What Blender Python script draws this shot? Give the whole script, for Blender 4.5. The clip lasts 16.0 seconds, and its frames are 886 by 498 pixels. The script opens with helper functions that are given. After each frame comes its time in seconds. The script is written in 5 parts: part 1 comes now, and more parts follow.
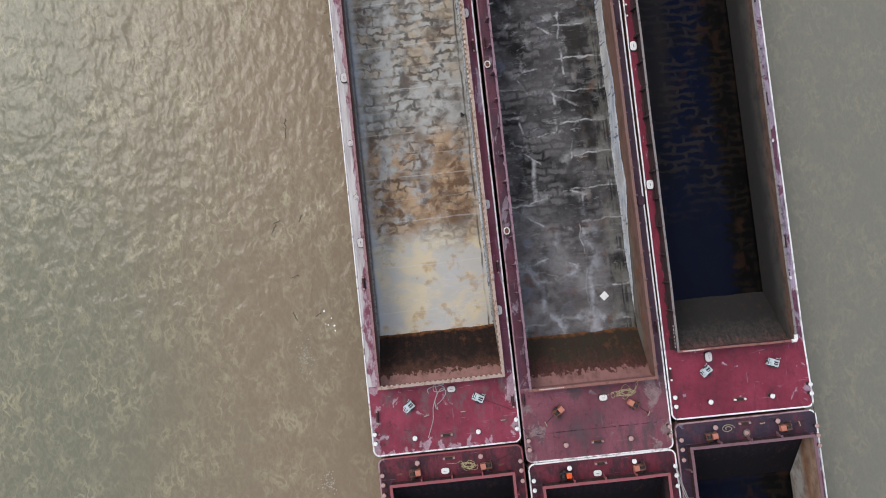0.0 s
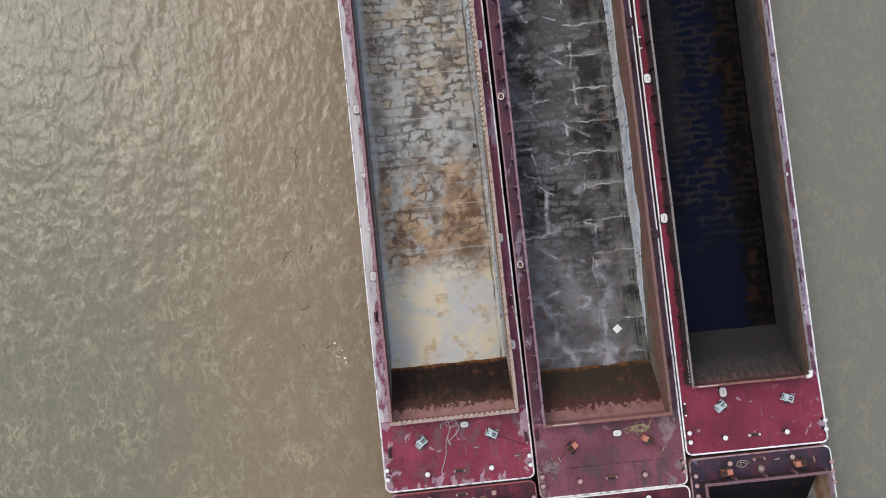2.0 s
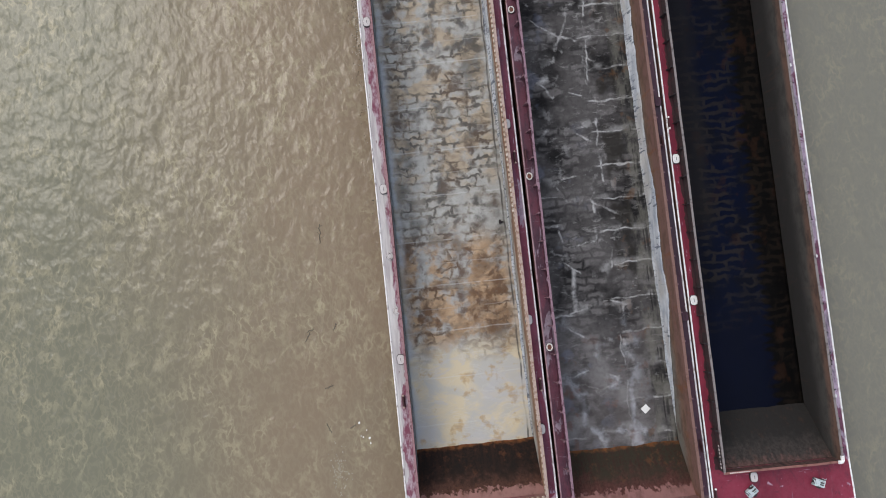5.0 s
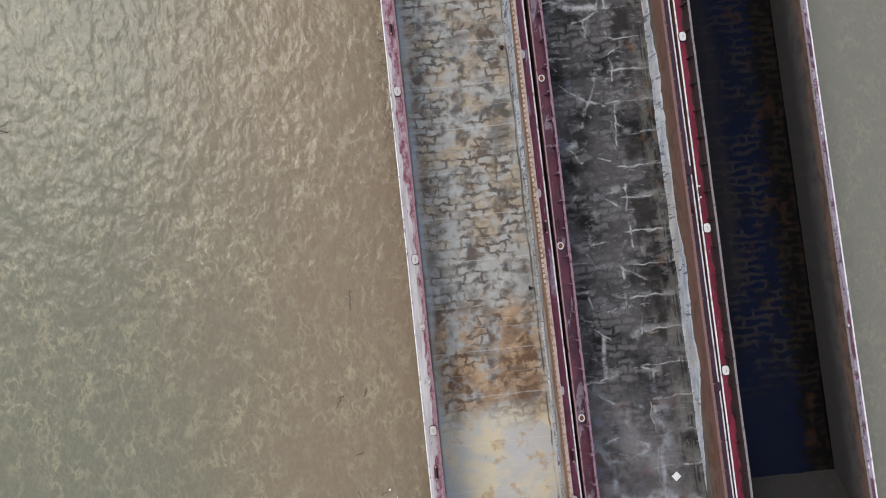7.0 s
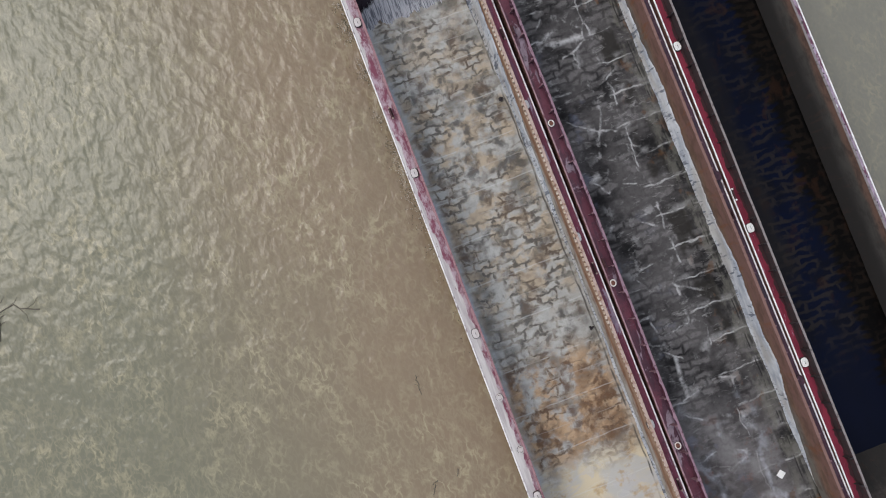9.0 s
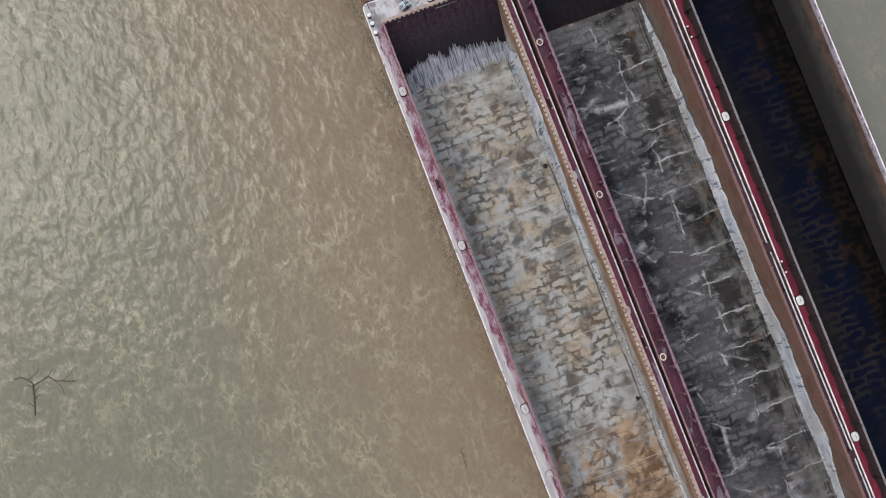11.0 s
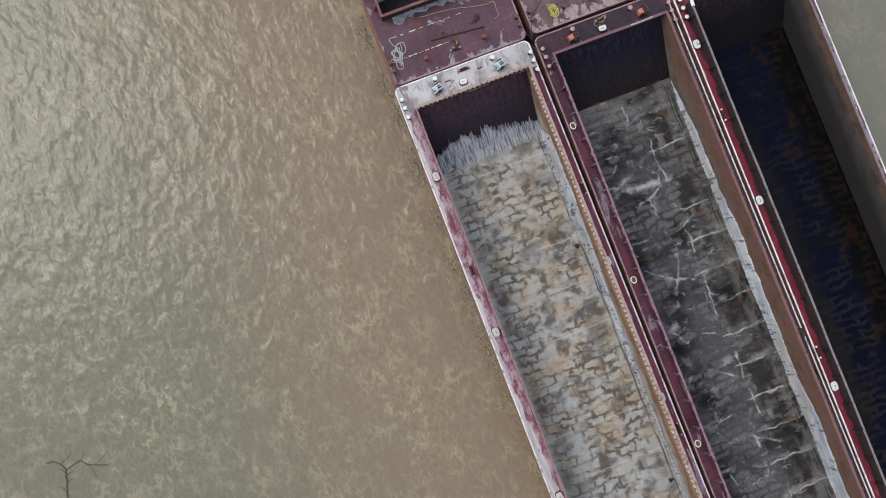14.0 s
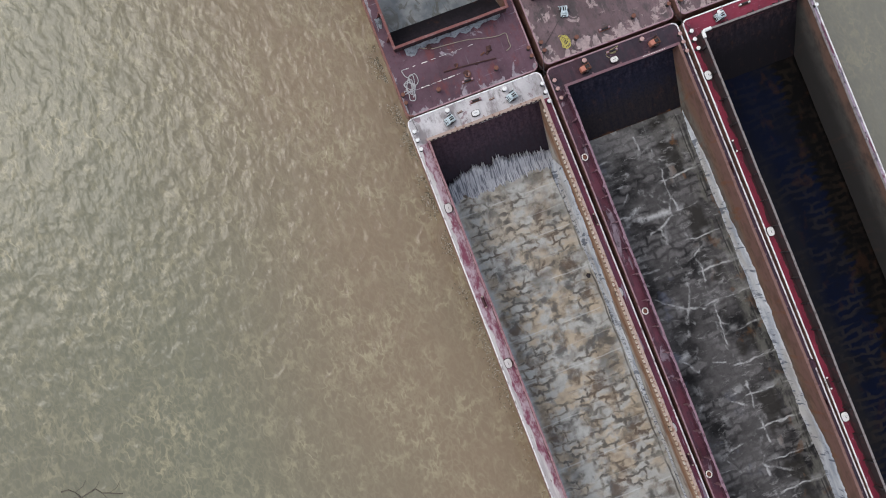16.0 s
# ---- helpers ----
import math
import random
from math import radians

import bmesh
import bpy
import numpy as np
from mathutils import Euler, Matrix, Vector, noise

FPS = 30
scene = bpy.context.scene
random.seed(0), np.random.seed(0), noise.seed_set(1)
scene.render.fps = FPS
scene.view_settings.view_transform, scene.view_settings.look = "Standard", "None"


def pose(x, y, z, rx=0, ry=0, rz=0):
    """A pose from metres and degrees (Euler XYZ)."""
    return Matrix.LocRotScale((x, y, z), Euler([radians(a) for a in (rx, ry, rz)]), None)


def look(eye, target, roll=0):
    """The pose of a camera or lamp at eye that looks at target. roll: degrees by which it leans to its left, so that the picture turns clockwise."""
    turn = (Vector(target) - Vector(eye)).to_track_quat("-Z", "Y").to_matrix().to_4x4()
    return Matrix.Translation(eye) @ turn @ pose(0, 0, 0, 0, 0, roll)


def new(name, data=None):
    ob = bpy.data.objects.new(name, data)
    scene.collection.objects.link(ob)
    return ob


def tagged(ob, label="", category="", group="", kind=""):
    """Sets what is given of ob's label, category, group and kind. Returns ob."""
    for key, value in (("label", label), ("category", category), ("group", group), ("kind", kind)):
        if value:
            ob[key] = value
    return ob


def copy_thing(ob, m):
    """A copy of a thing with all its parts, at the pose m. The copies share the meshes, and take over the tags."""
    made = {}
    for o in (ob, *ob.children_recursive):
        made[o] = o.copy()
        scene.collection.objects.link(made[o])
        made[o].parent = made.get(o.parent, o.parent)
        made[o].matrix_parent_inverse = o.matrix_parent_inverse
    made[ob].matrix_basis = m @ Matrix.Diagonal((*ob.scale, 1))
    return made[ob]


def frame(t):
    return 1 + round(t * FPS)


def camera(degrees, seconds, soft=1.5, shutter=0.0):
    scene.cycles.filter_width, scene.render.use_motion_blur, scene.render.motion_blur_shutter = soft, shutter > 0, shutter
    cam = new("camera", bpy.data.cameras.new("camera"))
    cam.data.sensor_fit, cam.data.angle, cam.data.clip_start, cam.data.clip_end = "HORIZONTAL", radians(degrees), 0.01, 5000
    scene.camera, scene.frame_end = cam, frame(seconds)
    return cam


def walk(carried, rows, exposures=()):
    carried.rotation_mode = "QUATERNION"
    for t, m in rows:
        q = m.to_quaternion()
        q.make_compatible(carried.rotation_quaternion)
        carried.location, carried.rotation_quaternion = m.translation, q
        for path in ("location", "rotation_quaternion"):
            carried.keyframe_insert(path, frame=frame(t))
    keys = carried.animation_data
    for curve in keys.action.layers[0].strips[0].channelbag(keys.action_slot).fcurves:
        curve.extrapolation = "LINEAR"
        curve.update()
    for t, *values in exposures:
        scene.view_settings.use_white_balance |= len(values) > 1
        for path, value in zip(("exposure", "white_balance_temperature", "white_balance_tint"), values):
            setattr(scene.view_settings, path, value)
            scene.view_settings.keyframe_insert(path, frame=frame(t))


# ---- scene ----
# The camera and its path, flown over the barges
cam = camera(69.85, 16.0, soft=1.0)
walk(cam, [
    (0, pose(6.077, -3.674, 49.895, 3.138, 0.450, -6.123)),
    (0.5, pose(5.983, -3.181, 49.827, 3.120, 0.403, -6.139)),
    (1, pose(5.727, -2.602, 49.814, 3.176, 0.314, -6.085)),
    (1.5, pose(5.393, -1.952, 49.733, 3.274, 0.180, -6.049)),
    (2, pose(4.996, -1.217, 49.661, 3.313, -0.023, -6.017)),
    (2.5, pose(4.619, -0.410, 49.595, 3.391, -0.210, -6.031)),
    (3, pose(4.246, 0.392, 49.517, 3.654, -0.381, -6.004)),
    (3.5, pose(3.878, 1.213, 49.395, 3.930, -0.574, -5.958)),
    (6, pose(2.151, 7.032, 49.568, 4.039, -0.810, -6.036)),
    (6.5, pose(1.704, 8.363, 49.737, 4.058, -0.695, -6.077)),
    (7, pose(1.289, 9.749, 49.847, 4.048, -0.595, -6.071)),
    (7.2, pose(1.111, 10.330, 49.928, 4.017, -0.536, -6.197)),
    (7.3, pose(1.013, 10.621, 49.970, 4.027, -0.480, -6.364)),
    (7.4, pose(0.912, 10.913, 50.006, 4.044, 0.051, -11.678)),
    (7.5, pose(0.813, 11.209, 50.028, 3.923, 0.589, -18.595)),
    (7.6, pose(0.716, 11.509, 50.037, 3.872, 0.698, -20.736)),
    (7.7, pose(0.620, 11.814, 50.040, 3.890, 0.709, -20.772)),
    (8, pose(0.327, 12.765, 50.005, 3.844, 0.663, -20.653)),
    (8.5, pose(-0.331, 14.516, 50.006, 3.727, 0.398, -20.705)),
    (9, pose(-1.134, 16.329, 49.906, 3.605, -0.080, -20.752)),
    (11.5, pose(-3.330, 24.208, 49.531, 3.690, -0.979, -20.892)),
    (12, pose(-3.368, 25.520, 49.534, 3.673, -1.007, -20.918)),
    (12.5, pose(-3.312, 26.747, 49.590, 3.581, -1.095, -21.004)),
    (13, pose(-3.215, 27.876, 49.632, 3.485, -1.093, -20.959)),
    (13.5, pose(-3.168, 28.939, 49.706, 3.385, -1.026, -20.988)),
    (14, pose(-3.177, 29.940, 49.773, 3.280, -1.026, -21.041)),
    (14.5, pose(-3.162, 30.783, 49.864, 3.211, -1.029, -21.047)),
    (15, pose(-3.151, 31.498, 49.922, 3.171, -1.048, -21.056)),
    (15.5, pose(-3.095, 32.118, 50.014, 3.121, -0.984, -21.099)),
    (16, pose(-3.050, 32.609, 50.128, 2.991, -0.919, -21.047)),
], exposures=[(0.0, 0.55), (16.0, 0.55)])

# Overcast daylight: a veiled sky and one wide, weak sun from the north-west
SUN_ELEV, SUN_TO = 50.0, Vector((-0.62, 0.55, 0.0)).normalized()
world = bpy.data.worlds.new("sky")
scene.world = world
world.use_nodes = True
wn, wl = world.node_tree.nodes, world.node_tree.links
wn.clear()
sky = wn.new("ShaderNodeTexSky")
sky.sky_type = "NISHITA"
sky.sun_disc = False
sky.sun_elevation = radians(SUN_ELEV)
sky.sun_rotation = math.atan2(SUN_TO.x, SUN_TO.y)
sky.air_density, sky.dust_density, sky.ozone_density = 1.0, 3.0, 1.0
bg = wn.new("ShaderNodeBackground")
bg.inputs["Strength"].default_value = 0.15
wo = wn.new("ShaderNodeOutputWorld")
# a high, even cloud layer veils most of the clear sky behind it
veil = wn.new("ShaderNodeMix")
veil.data_type = "RGBA"
veil.inputs[0].default_value = 0.6
veil.inputs[7].default_value = (4.9, 5.08, 5.5, 1.0)
wl.new(sky.outputs[0], veil.inputs[6])
wl.new(veil.outputs[2], bg.inputs[0])
wl.new(bg.outputs[0], wo.inputs[0])
sun = new("sun", bpy.data.lights.new("sun", "SUN"))
sun.data.energy = 0.75
sun.data.angle = radians(30)
sun.data.color = (1.0, 0.965, 0.91)
sun.matrix_world = look(SUN_TO * 80 * math.cos(radians(SUN_ELEV)) + Vector((0, 0, 80 * math.sin(radians(SUN_ELEV)))), (0, 0, 0))


# ---- materials ----
class Mat:
    """A small writer of node materials, in metres of the object's own space."""

    def __init__(self, name, rough=0.7, metal=0.0, spec=0.3):
        self.m = bpy.data.materials.new(name)
        self.m.use_nodes = True
        self.n, self.l = self.m.node_tree.nodes, self.m.node_tree.links
        self.b = self.n["Principled BSDF"]
        self.b.inputs["Roughness"].default_value = rough
        self.b.inputs["Metallic"].default_value = metal
        self.b.inputs["Specular IOR Level"].default_value = spec
        self.co = self.n.new("ShaderNodeTexCoord").outputs["Object"]
        self.bumps = None

    def put(self, sock, v):
        if isinstance(v, (int, float)):
            sock.default_value = v
        elif isinstance(v, tuple):
            sock.default_value = v if len(v) == len(sock.default_value) else (*v, 1.0)
        else:
            self.l.new(v, sock)

    def scaled(self, s, co=None, turn=0.0):
        k = self.n.new("ShaderNodeMapping")
        self.put(k.inputs["Vector"], co or self.co)
        k.inputs["Scale"].default_value = s
        k.inputs["Rotation"].default_value = (0, 0, radians(turn))
        return k.outputs[0]

    def noise(self, s, detail=3.0, co=None, rough=0.55, distort=0.0):
        k = self.n.new("ShaderNodeTexNoise")
        self.put(k.inputs["Vector"], self.scaled(s if isinstance(s, tuple) else (s, s, s), co))
        k.inputs["Scale"].default_value = 1.0
        k.inputs["Detail"].default_value = detail
        k.inputs["Roughness"].default_value = rough
        k.inputs["Distortion"].default_value = distort
        return k.outputs["Fac"]

    def cells(self, s, feature="DISTANCE_TO_EDGE", co=None, rand=1.0, out="Distance"):
        k = self.n.new("ShaderNodeTexVoronoi")
        k.feature = feature
        self.put(k.inputs["Vector"], self.scaled(s, co))
        k.inputs["Scale"].default_value = 1.0
        k.inputs["Randomness"].default_value = rand
        return k.outputs[out]

    def lumps(self, wide, deep, joint, co):
        """Rows of brick-like lumps across the hold: how near to a joint, and a tone for each lump."""
        k = self.n.new("ShaderNodeTexBrick")
        k.offset, k.squash, k.offset_frequency = 0.43, 1.0, 2
        self.put(k.inputs["Vector"], co)
        for name, v in (("Scale", 1.0), ("Mortar Size", joint), ("Mortar Smooth", 1.0), ("Bias", 0.0), ("Brick Width", wide), ("Row Height", deep)):
            k.inputs[name].default_value = v
        for name, v in (("Color1", 0.0), ("Color2", 1.0), ("Mortar", 0.5)):
            k.inputs[name].default_value = (v, v, v, 1.0)
        return k.outputs["Fac"], k.outputs["Color"]

    def near(self, v, at, full, none):
        return self.step(self.math("ABSOLUTE", self.math("SUBTRACT", v, at)), full, none, 1, 0)

    def times(self, *v):
        out = v[0]
        for q in v[1:]:
            out = self.math("MULTIPLY", out, q)
        return out

    def most(self, *v):
        out = v[0]
        for q in v[1:]:
            out = self.math("MAXIMUM", out, q)
        return out

    def every(self, v, pitch, at, full, none):
        """Bands at a pitch along an axis, one of them at a given place."""
        return self.step(self.math("PINGPONG", self.math("SUBTRACT", v, at), pitch / 2), full, none, 1, 0)

    def warp(self, scale, amount, co=None):
        k = self.n.new("ShaderNodeTexNoise")
        self.put(k.inputs["Vector"], self.scaled((scale,) * 3, co))
        k.inputs["Scale"].default_value = 1.0
        k.inputs["Detail"].default_value = 2.0
        a = self.n.new("ShaderNodeVectorMath")
        a.operation = "SUBTRACT"
        self.put(a.inputs[0], k.outputs["Color"])
        a.inputs[1].default_value = (0.5, 0.5, 0.5)
        b = self.n.new("ShaderNodeVectorMath")
        b.operation = "SCALE"
        self.put(b.inputs[0], a.outputs[0])
        b.inputs["Scale"].default_value = amount
        c = self.n.new("ShaderNodeVectorMath")
        self.put(c.inputs[0], b.outputs[0])
        self.put(c.inputs[1], co or self.co)
        return c.outputs[0]

    def step(self, v, lo, hi, a=0.0, b=1.0):
        k = self.n.new("ShaderNodeMapRange")
        k.interpolation_type = "SMOOTHSTEP"
        self.put(k.inputs["Value"], v)
        for name, x in (("From Min", lo), ("From Max", hi), ("To Min", a), ("To Max", b)):
            k.inputs[name].default_value = x
        return k.outputs["Result"]

    def math(self, op, a, b=0.0):
        k = self.n.new("ShaderNodeMath")
        k.operation = op
        self.put(k.inputs[0], a)
        self.put(k.inputs[1], b)
        return k.outputs[0]

    def axis(self, which, co=None):
        k = self.n.new("ShaderNodeSeparateXYZ")
        self.put(k.inputs[0], co or self.co)
        return k.outputs[which]

    def mix(self, f, a, b):
        k = self.n.new("ShaderNodeMix")
        k.data_type = "RGBA"
        k.clamp_factor = True
        self.put(k.inputs[0], f)
        self.put(k.inputs[6], a)
        self.put(k.inputs[7], b)
        return k.outputs[2]

    def bump(self, h, dist=0.02, strength=0.6):
        k = self.n.new("ShaderNodeBump")
        k.inputs["Strength"].default_value = strength
        k.inputs["Distance"].default_value = dist
        self.put(k.inputs["Height"], h)
        if self.bumps is not None:
            self.l.new(self.bumps, k.inputs["Normal"])
        self.bumps = k.outputs[0]

    def done(self, colour, rough=None):
        self.put(self.b.inputs["Base Color"], colour)
        if rough is not None:
            self.put(self.b.inputs["Roughness"], rough)
        if self.bumps is not None:
            self.l.new(self.bumps, self.b.inputs["Normal"])
        return self.m


def deck_paint(name, base, worn, wear=0.5, stain=(0.05, 0.035, 0.04), stains=0.5, scale=1.0, run=1.0, edges=None):
    """Barge paint: a faded coat, peeled to an older pale coat where it is rubbed most, with grease, scuffs and rust drawn out along the hull.
    edges: x to the west, x to the east and y to the south within which the coat is rubbed through."""
    k = Mat(name, rough=0.55, spec=0.35)
    fade = k.mix(k.step(k.noise(0.35 * scale, 5), 0.3, 0.7), tuple(c * 0.8 for c in base), tuple(min(1, c * 1.3 + 0.008) for c in base))
    streaks = k.step(k.noise((3.2, 0.35, 1), 5, rough=0.7), 0.5, 0.68)
    c = k.mix(k.math("MULTIPLY", streaks, 0.35), fade, tuple(v * 0.5 + 0.012 for v in base))
    c = k.mix(k.math("MULTIPLY", k.noise(12, 4), 0.4), c, tuple(v * 0.55 for v in base))
    smear = k.step(k.noise((1.1 * scale * run, 0.5 * scale / run, 1), 7, rough=0.7), 0.62 - 0.2 * stains, 0.76 - 0.18 * stains)
    c = k.mix(k.math("MULTIPLY", smear, 0.75), c, stain)
    peel_at = k.noise((0.75 * scale * run, 0.5 * scale / run, 1), 9, rough=0.62, distort=0.6)
    if edges:
        x, y = k.axis("X"), k.axis("Y")
        rub = k.math("MAXIMUM", k.math("MAXIMUM", k.step(x, edges[0], 0.0), k.step(x, edges[1], edges[1] + 1.2)), k.step(y, edges[2], 0.0))
        peel_at = k.math("ADD", peel_at, k.math("MULTIPLY", rub, 0.15))
    peel = k.step(peel_at, 0.705 - 0.3 * wear, 0.74 - 0.3 * wear)
    pale = k.mix(k.step(k.noise(2.5, 6, rough=0.65), 0.35, 0.65), worn, tuple(v * 0.62 for v in worn))
    c = k.mix(k.math("MULTIPLY", peel, 0.9), c, pale)
    rust = k.step(k.noise((3, 1.4, 1), 6, rough=0.72), 0.66, 0.73)
    c = k.mix(k.math("MULTIPLY", rust, 0.7), c, (0.085, 0.03, 0.018))
    grime = k.step(k.noise((1.5, 1.1, 1), 9, rough=0.74, distort=0.4), 0.565, 0.67)
    c = k.mix(k.math("MULTIPLY", grime, 0.30 + 0.35 * min(1.0, stains)), c, (0.017, 0.012, 0.014))
    scuff = k.math("MULTIPLY", k.step(k.noise((0.55, 7.0, 1), 4, rough=0.6), 0.62, 0.68), k.step(k.noise((0.5, 0.5, 1), 3), 0.5, 0.62))
    c = k.mix(k.math("MULTIPLY", scuff, 0.4), c, worn)
    drag = k.math("MULTIPLY", k.step(k.noise((8.0, 0.5, 1), 4, rough=0.6), 0.62, 0.68), k.step(k.noise((0.6, 0.4, 1), 3), 0.5, 0.62))
    c = k.mix(k.math("MULTIPLY", drag, 0.4), c, tuple(v * 0.7 for v in worn))
    chips = k.step(k.noise(7, 3, rough=0.6), 0.72, 0.75)
    c = k.mix(k.math("MULTIPLY", chips, 0.6), c, worn)
    k.bump(peel, 0.004, 0.5)
    k.bump(k.noise((0.6, 0.25, 1), 2), 0.05, 0.25)
    return k.done(c, k.step(k.noise(3, 3), 0.3, 0.7, 0.42, 0.75))


def steel_wall(name, top, mid, low, z0=0.3, z1=4.1, streak=1.0, rust=0.3, foot=0.0, fringe=None, along=False):
    """Hopper plate in rust and old paint: low, mid and top colours by height, with ragged edges and runs down the
    plate. foot: how rusty the foot is; fringe: paint left in tongues at the top.
    """
    k = Mat(name, rough=0.85, spec=0.08)
    run = k.noise((1.0, 0.22, 0.5) if along else (2.6, 2.6, 0.12), 6, rough=0.6)
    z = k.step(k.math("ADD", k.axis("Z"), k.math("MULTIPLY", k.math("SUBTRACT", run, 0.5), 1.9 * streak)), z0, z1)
    # low, mid and top colours up the plate; most plates darken downwards
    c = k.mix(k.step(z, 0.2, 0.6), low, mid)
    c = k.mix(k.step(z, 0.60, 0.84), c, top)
    c = k.mix(k.math("MULTIPLY", k.step(k.noise((2, 0.8, 1.5) if along else (6, 6, 0.5), 5, rough=0.65), 0.42, 0.66), 0.55 if along else 0.6), c, tuple(v * 0.45 for v in mid))
    c = k.mix(k.math("MULTIPLY", k.step(k.noise((1.4, 1.4, 0.3), 6, rough=0.65), 0.55, 0.70), rust), c, (0.17, 0.065, 0.028))
    bays = k.math("PINGPONG", k.axis("X"), 0.3)
    c = k.mix(k.math("MULTIPLY", k.step(bays, 0.16, 0.26), k.step(k.noise((0.9, 0.9, 0.4), 4), 0.4, 0.65, 0.1, 0.5)), c, tuple(v * 0.5 for v in mid))
    if foot:
        fz = k.step(k.math("ADD", k.axis("Z"), k.math("MULTIPLY", k.noise((1.5, 1.5, 1), 4), 0.5)), foot, foot + 0.2, 1, 0)
        c = k.mix(k.math("MULTIPLY", fz, k.step(k.noise((2.0, 2.0, 2.0), 4), 0.38, 0.56, 0.3, 0.85)), c, (0.16, 0.062, 0.022))
    if fringe:
        tongue = k.math("ADD", k.axis("Z"), k.math("MULTIPLY", k.noise((2.7, 2.7, 0.02), 3), 1.1))
        c = k.mix(k.math("MULTIPLY", k.step(tongue, 3.02, 3.12), k.step(k.noise((1.5, 1.5, 1), 4), 0.3, 0.6, 0.5, 0.95)), c, fringe)
        blot = k.times(k.near(k.axis("Z"), 1.6, 0.3, 0.9), k.step(k.noise((0.7, 0.7, 0.7), 5, rough=0.6), 0.44, 0.60))
        c = k.mix(k.math("MULTIPLY", blot, 0.7), c, low)
    ribs = k.math("PINGPONG", k.axis("X"), 0.3)
    k.bump(k.step(ribs, 0.0, 0.05, 1, 0), 0.02, 0.4)
    k.bump(k.noise((5, 5, 1), 4), 0.015, 0.5)
    return k.done(c)


def plain_worn(name, base, dark, rough=0.55, metal=0.0, scale=6.0, amount=0.6):
    k = Mat(name, rough=rough, metal=metal)
    c = k.mix(k.math("MULTIPLY", k.step(k.noise(scale, 5, rough=0.65), 0.5, 0.68), amount), base, dark)
    c = k.mix(k.math("MULTIPLY", k.noise(scale * 7, 2), 0.25), c, tuple(v * 0.6 for v in base))
    k.bump(k.noise(scale * 2, 3), 0.006, 0.4)
    return k.done(c)


LILAC = (0.40, 0.27, 0.34)
deck_a = deck_paint("maroon_deck_paint_scuffed", (0.192, 0.019, 0.042), (0.38, 0.25, 0.29), 0.22, (0.105, 0.066, 0.072), 0.62, 1.3, edges=(1.0, 9.2, 1.0))
deck_b = deck_paint("brown_maroon_deck_paint", (0.152, 0.042, 0.060), (0.225, 0.150, 0.150), 0.17, (0.060, 0.040, 0.044), 0.75, 0.8, edges=(2.8, 8.3, 0.4))
deck_c = deck_paint("clean_maroon_deck_paint", (0.170, 0.0135, 0.034), LILAC, 0.15, (0.07, 0.012, 0.025), 0.4, edges=(0.25, 8.6, 0.3))
deck_d = deck_paint("dark_maroon_deck_paint", (0.115, 0.011, 0.024), (0.30, 0.17, 0.21), 0.05, (0.018, 0.008, 0.013), 1.0)
deck_f = deck_paint("blue_black_maroon_deck_paint", (0.075, 0.018, 0.03), (0.17, 0.15, 0.20), 0.16, (0.016, 0.018, 0.035), 1.25)
deck_g = deck_paint("purple_brown_deck_paint", (0.082, 0.038, 0.054), (0.29, 0.255, 0.28), 0.24, (0.125, 0.026, 0.026), 0.5, edges=(0.5, 9.9, 0.8))
deck_h = deck_paint("weathered_brown_deck_paint", (0.125, 0.080, 0.085), (0.38, 0.29, 0.28), 0.32, (0.05, 0.042, 0.042), 0.8, 1.4, edges=(0.5, 9.0, 1.6))
deck_bn = deck_paint("dark_purple_deck_paint", (0.050, 0.019, 0.030), (0.2, 0.13, 0.16), 0.14, (0.017, 0.014, 0.022), 1.1)
pale_deck = deck_paint("pale_grey_deck_paint", (0.46, 0.44, 0.445), (0.27, 0.19, 0.21), 0.30, (0.17, 0.145, 0.145), 0.75)
def chalky_gunwale():
    """White, chalked outer strake that wears into pink and maroon inboard, in long runs."""
    k = Mat("chalky_pink_gunwale_paint", rough=0.65, spec=0.3)
    x, y = k.math("ADD", k.axis("X"), 0.27), k.axis("Y")
    inner = k.mix(k.step(k.noise((2.2, 0.9, 1), 7, rough=0.7), 0.40, 0.60), (0.165, 0.045, 0.075), (0.38, 0.30, 0.335))
    outer = k.mix(k.step(k.noise((3.0, 0.25, 1), 6, rough=0.65), 0.35, 0.65), (0.34, 0.31, 0.315), (0.52, 0.50, 0.49))
    zone = k.math("ADD", k.times(k.step(y, 12.0, 15.0), k.step(y, 36.0, 32.0), 0.52), k.step(k.noise((0.2, 0.12, 1), 3), 0.44, 0.58, 0.05, 0.3))
    split = k.math("SUBTRACT", k.math("ADD", x, k.math("MULTIPLY", k.math("SUBTRACT", k.noise((1.5, 0.5, 1), 7, rough=0.65), 0.5), 1.1)), zone)
    c = k.mix(k.step(split, -0.04, 0.06), outer, inner)
    c = k.mix(k.step(k.noise((5, 2, 1), 5, rough=0.7), 0.64, 0.70), c, (0.12, 0.05, 0.05))
    return k.done(c)


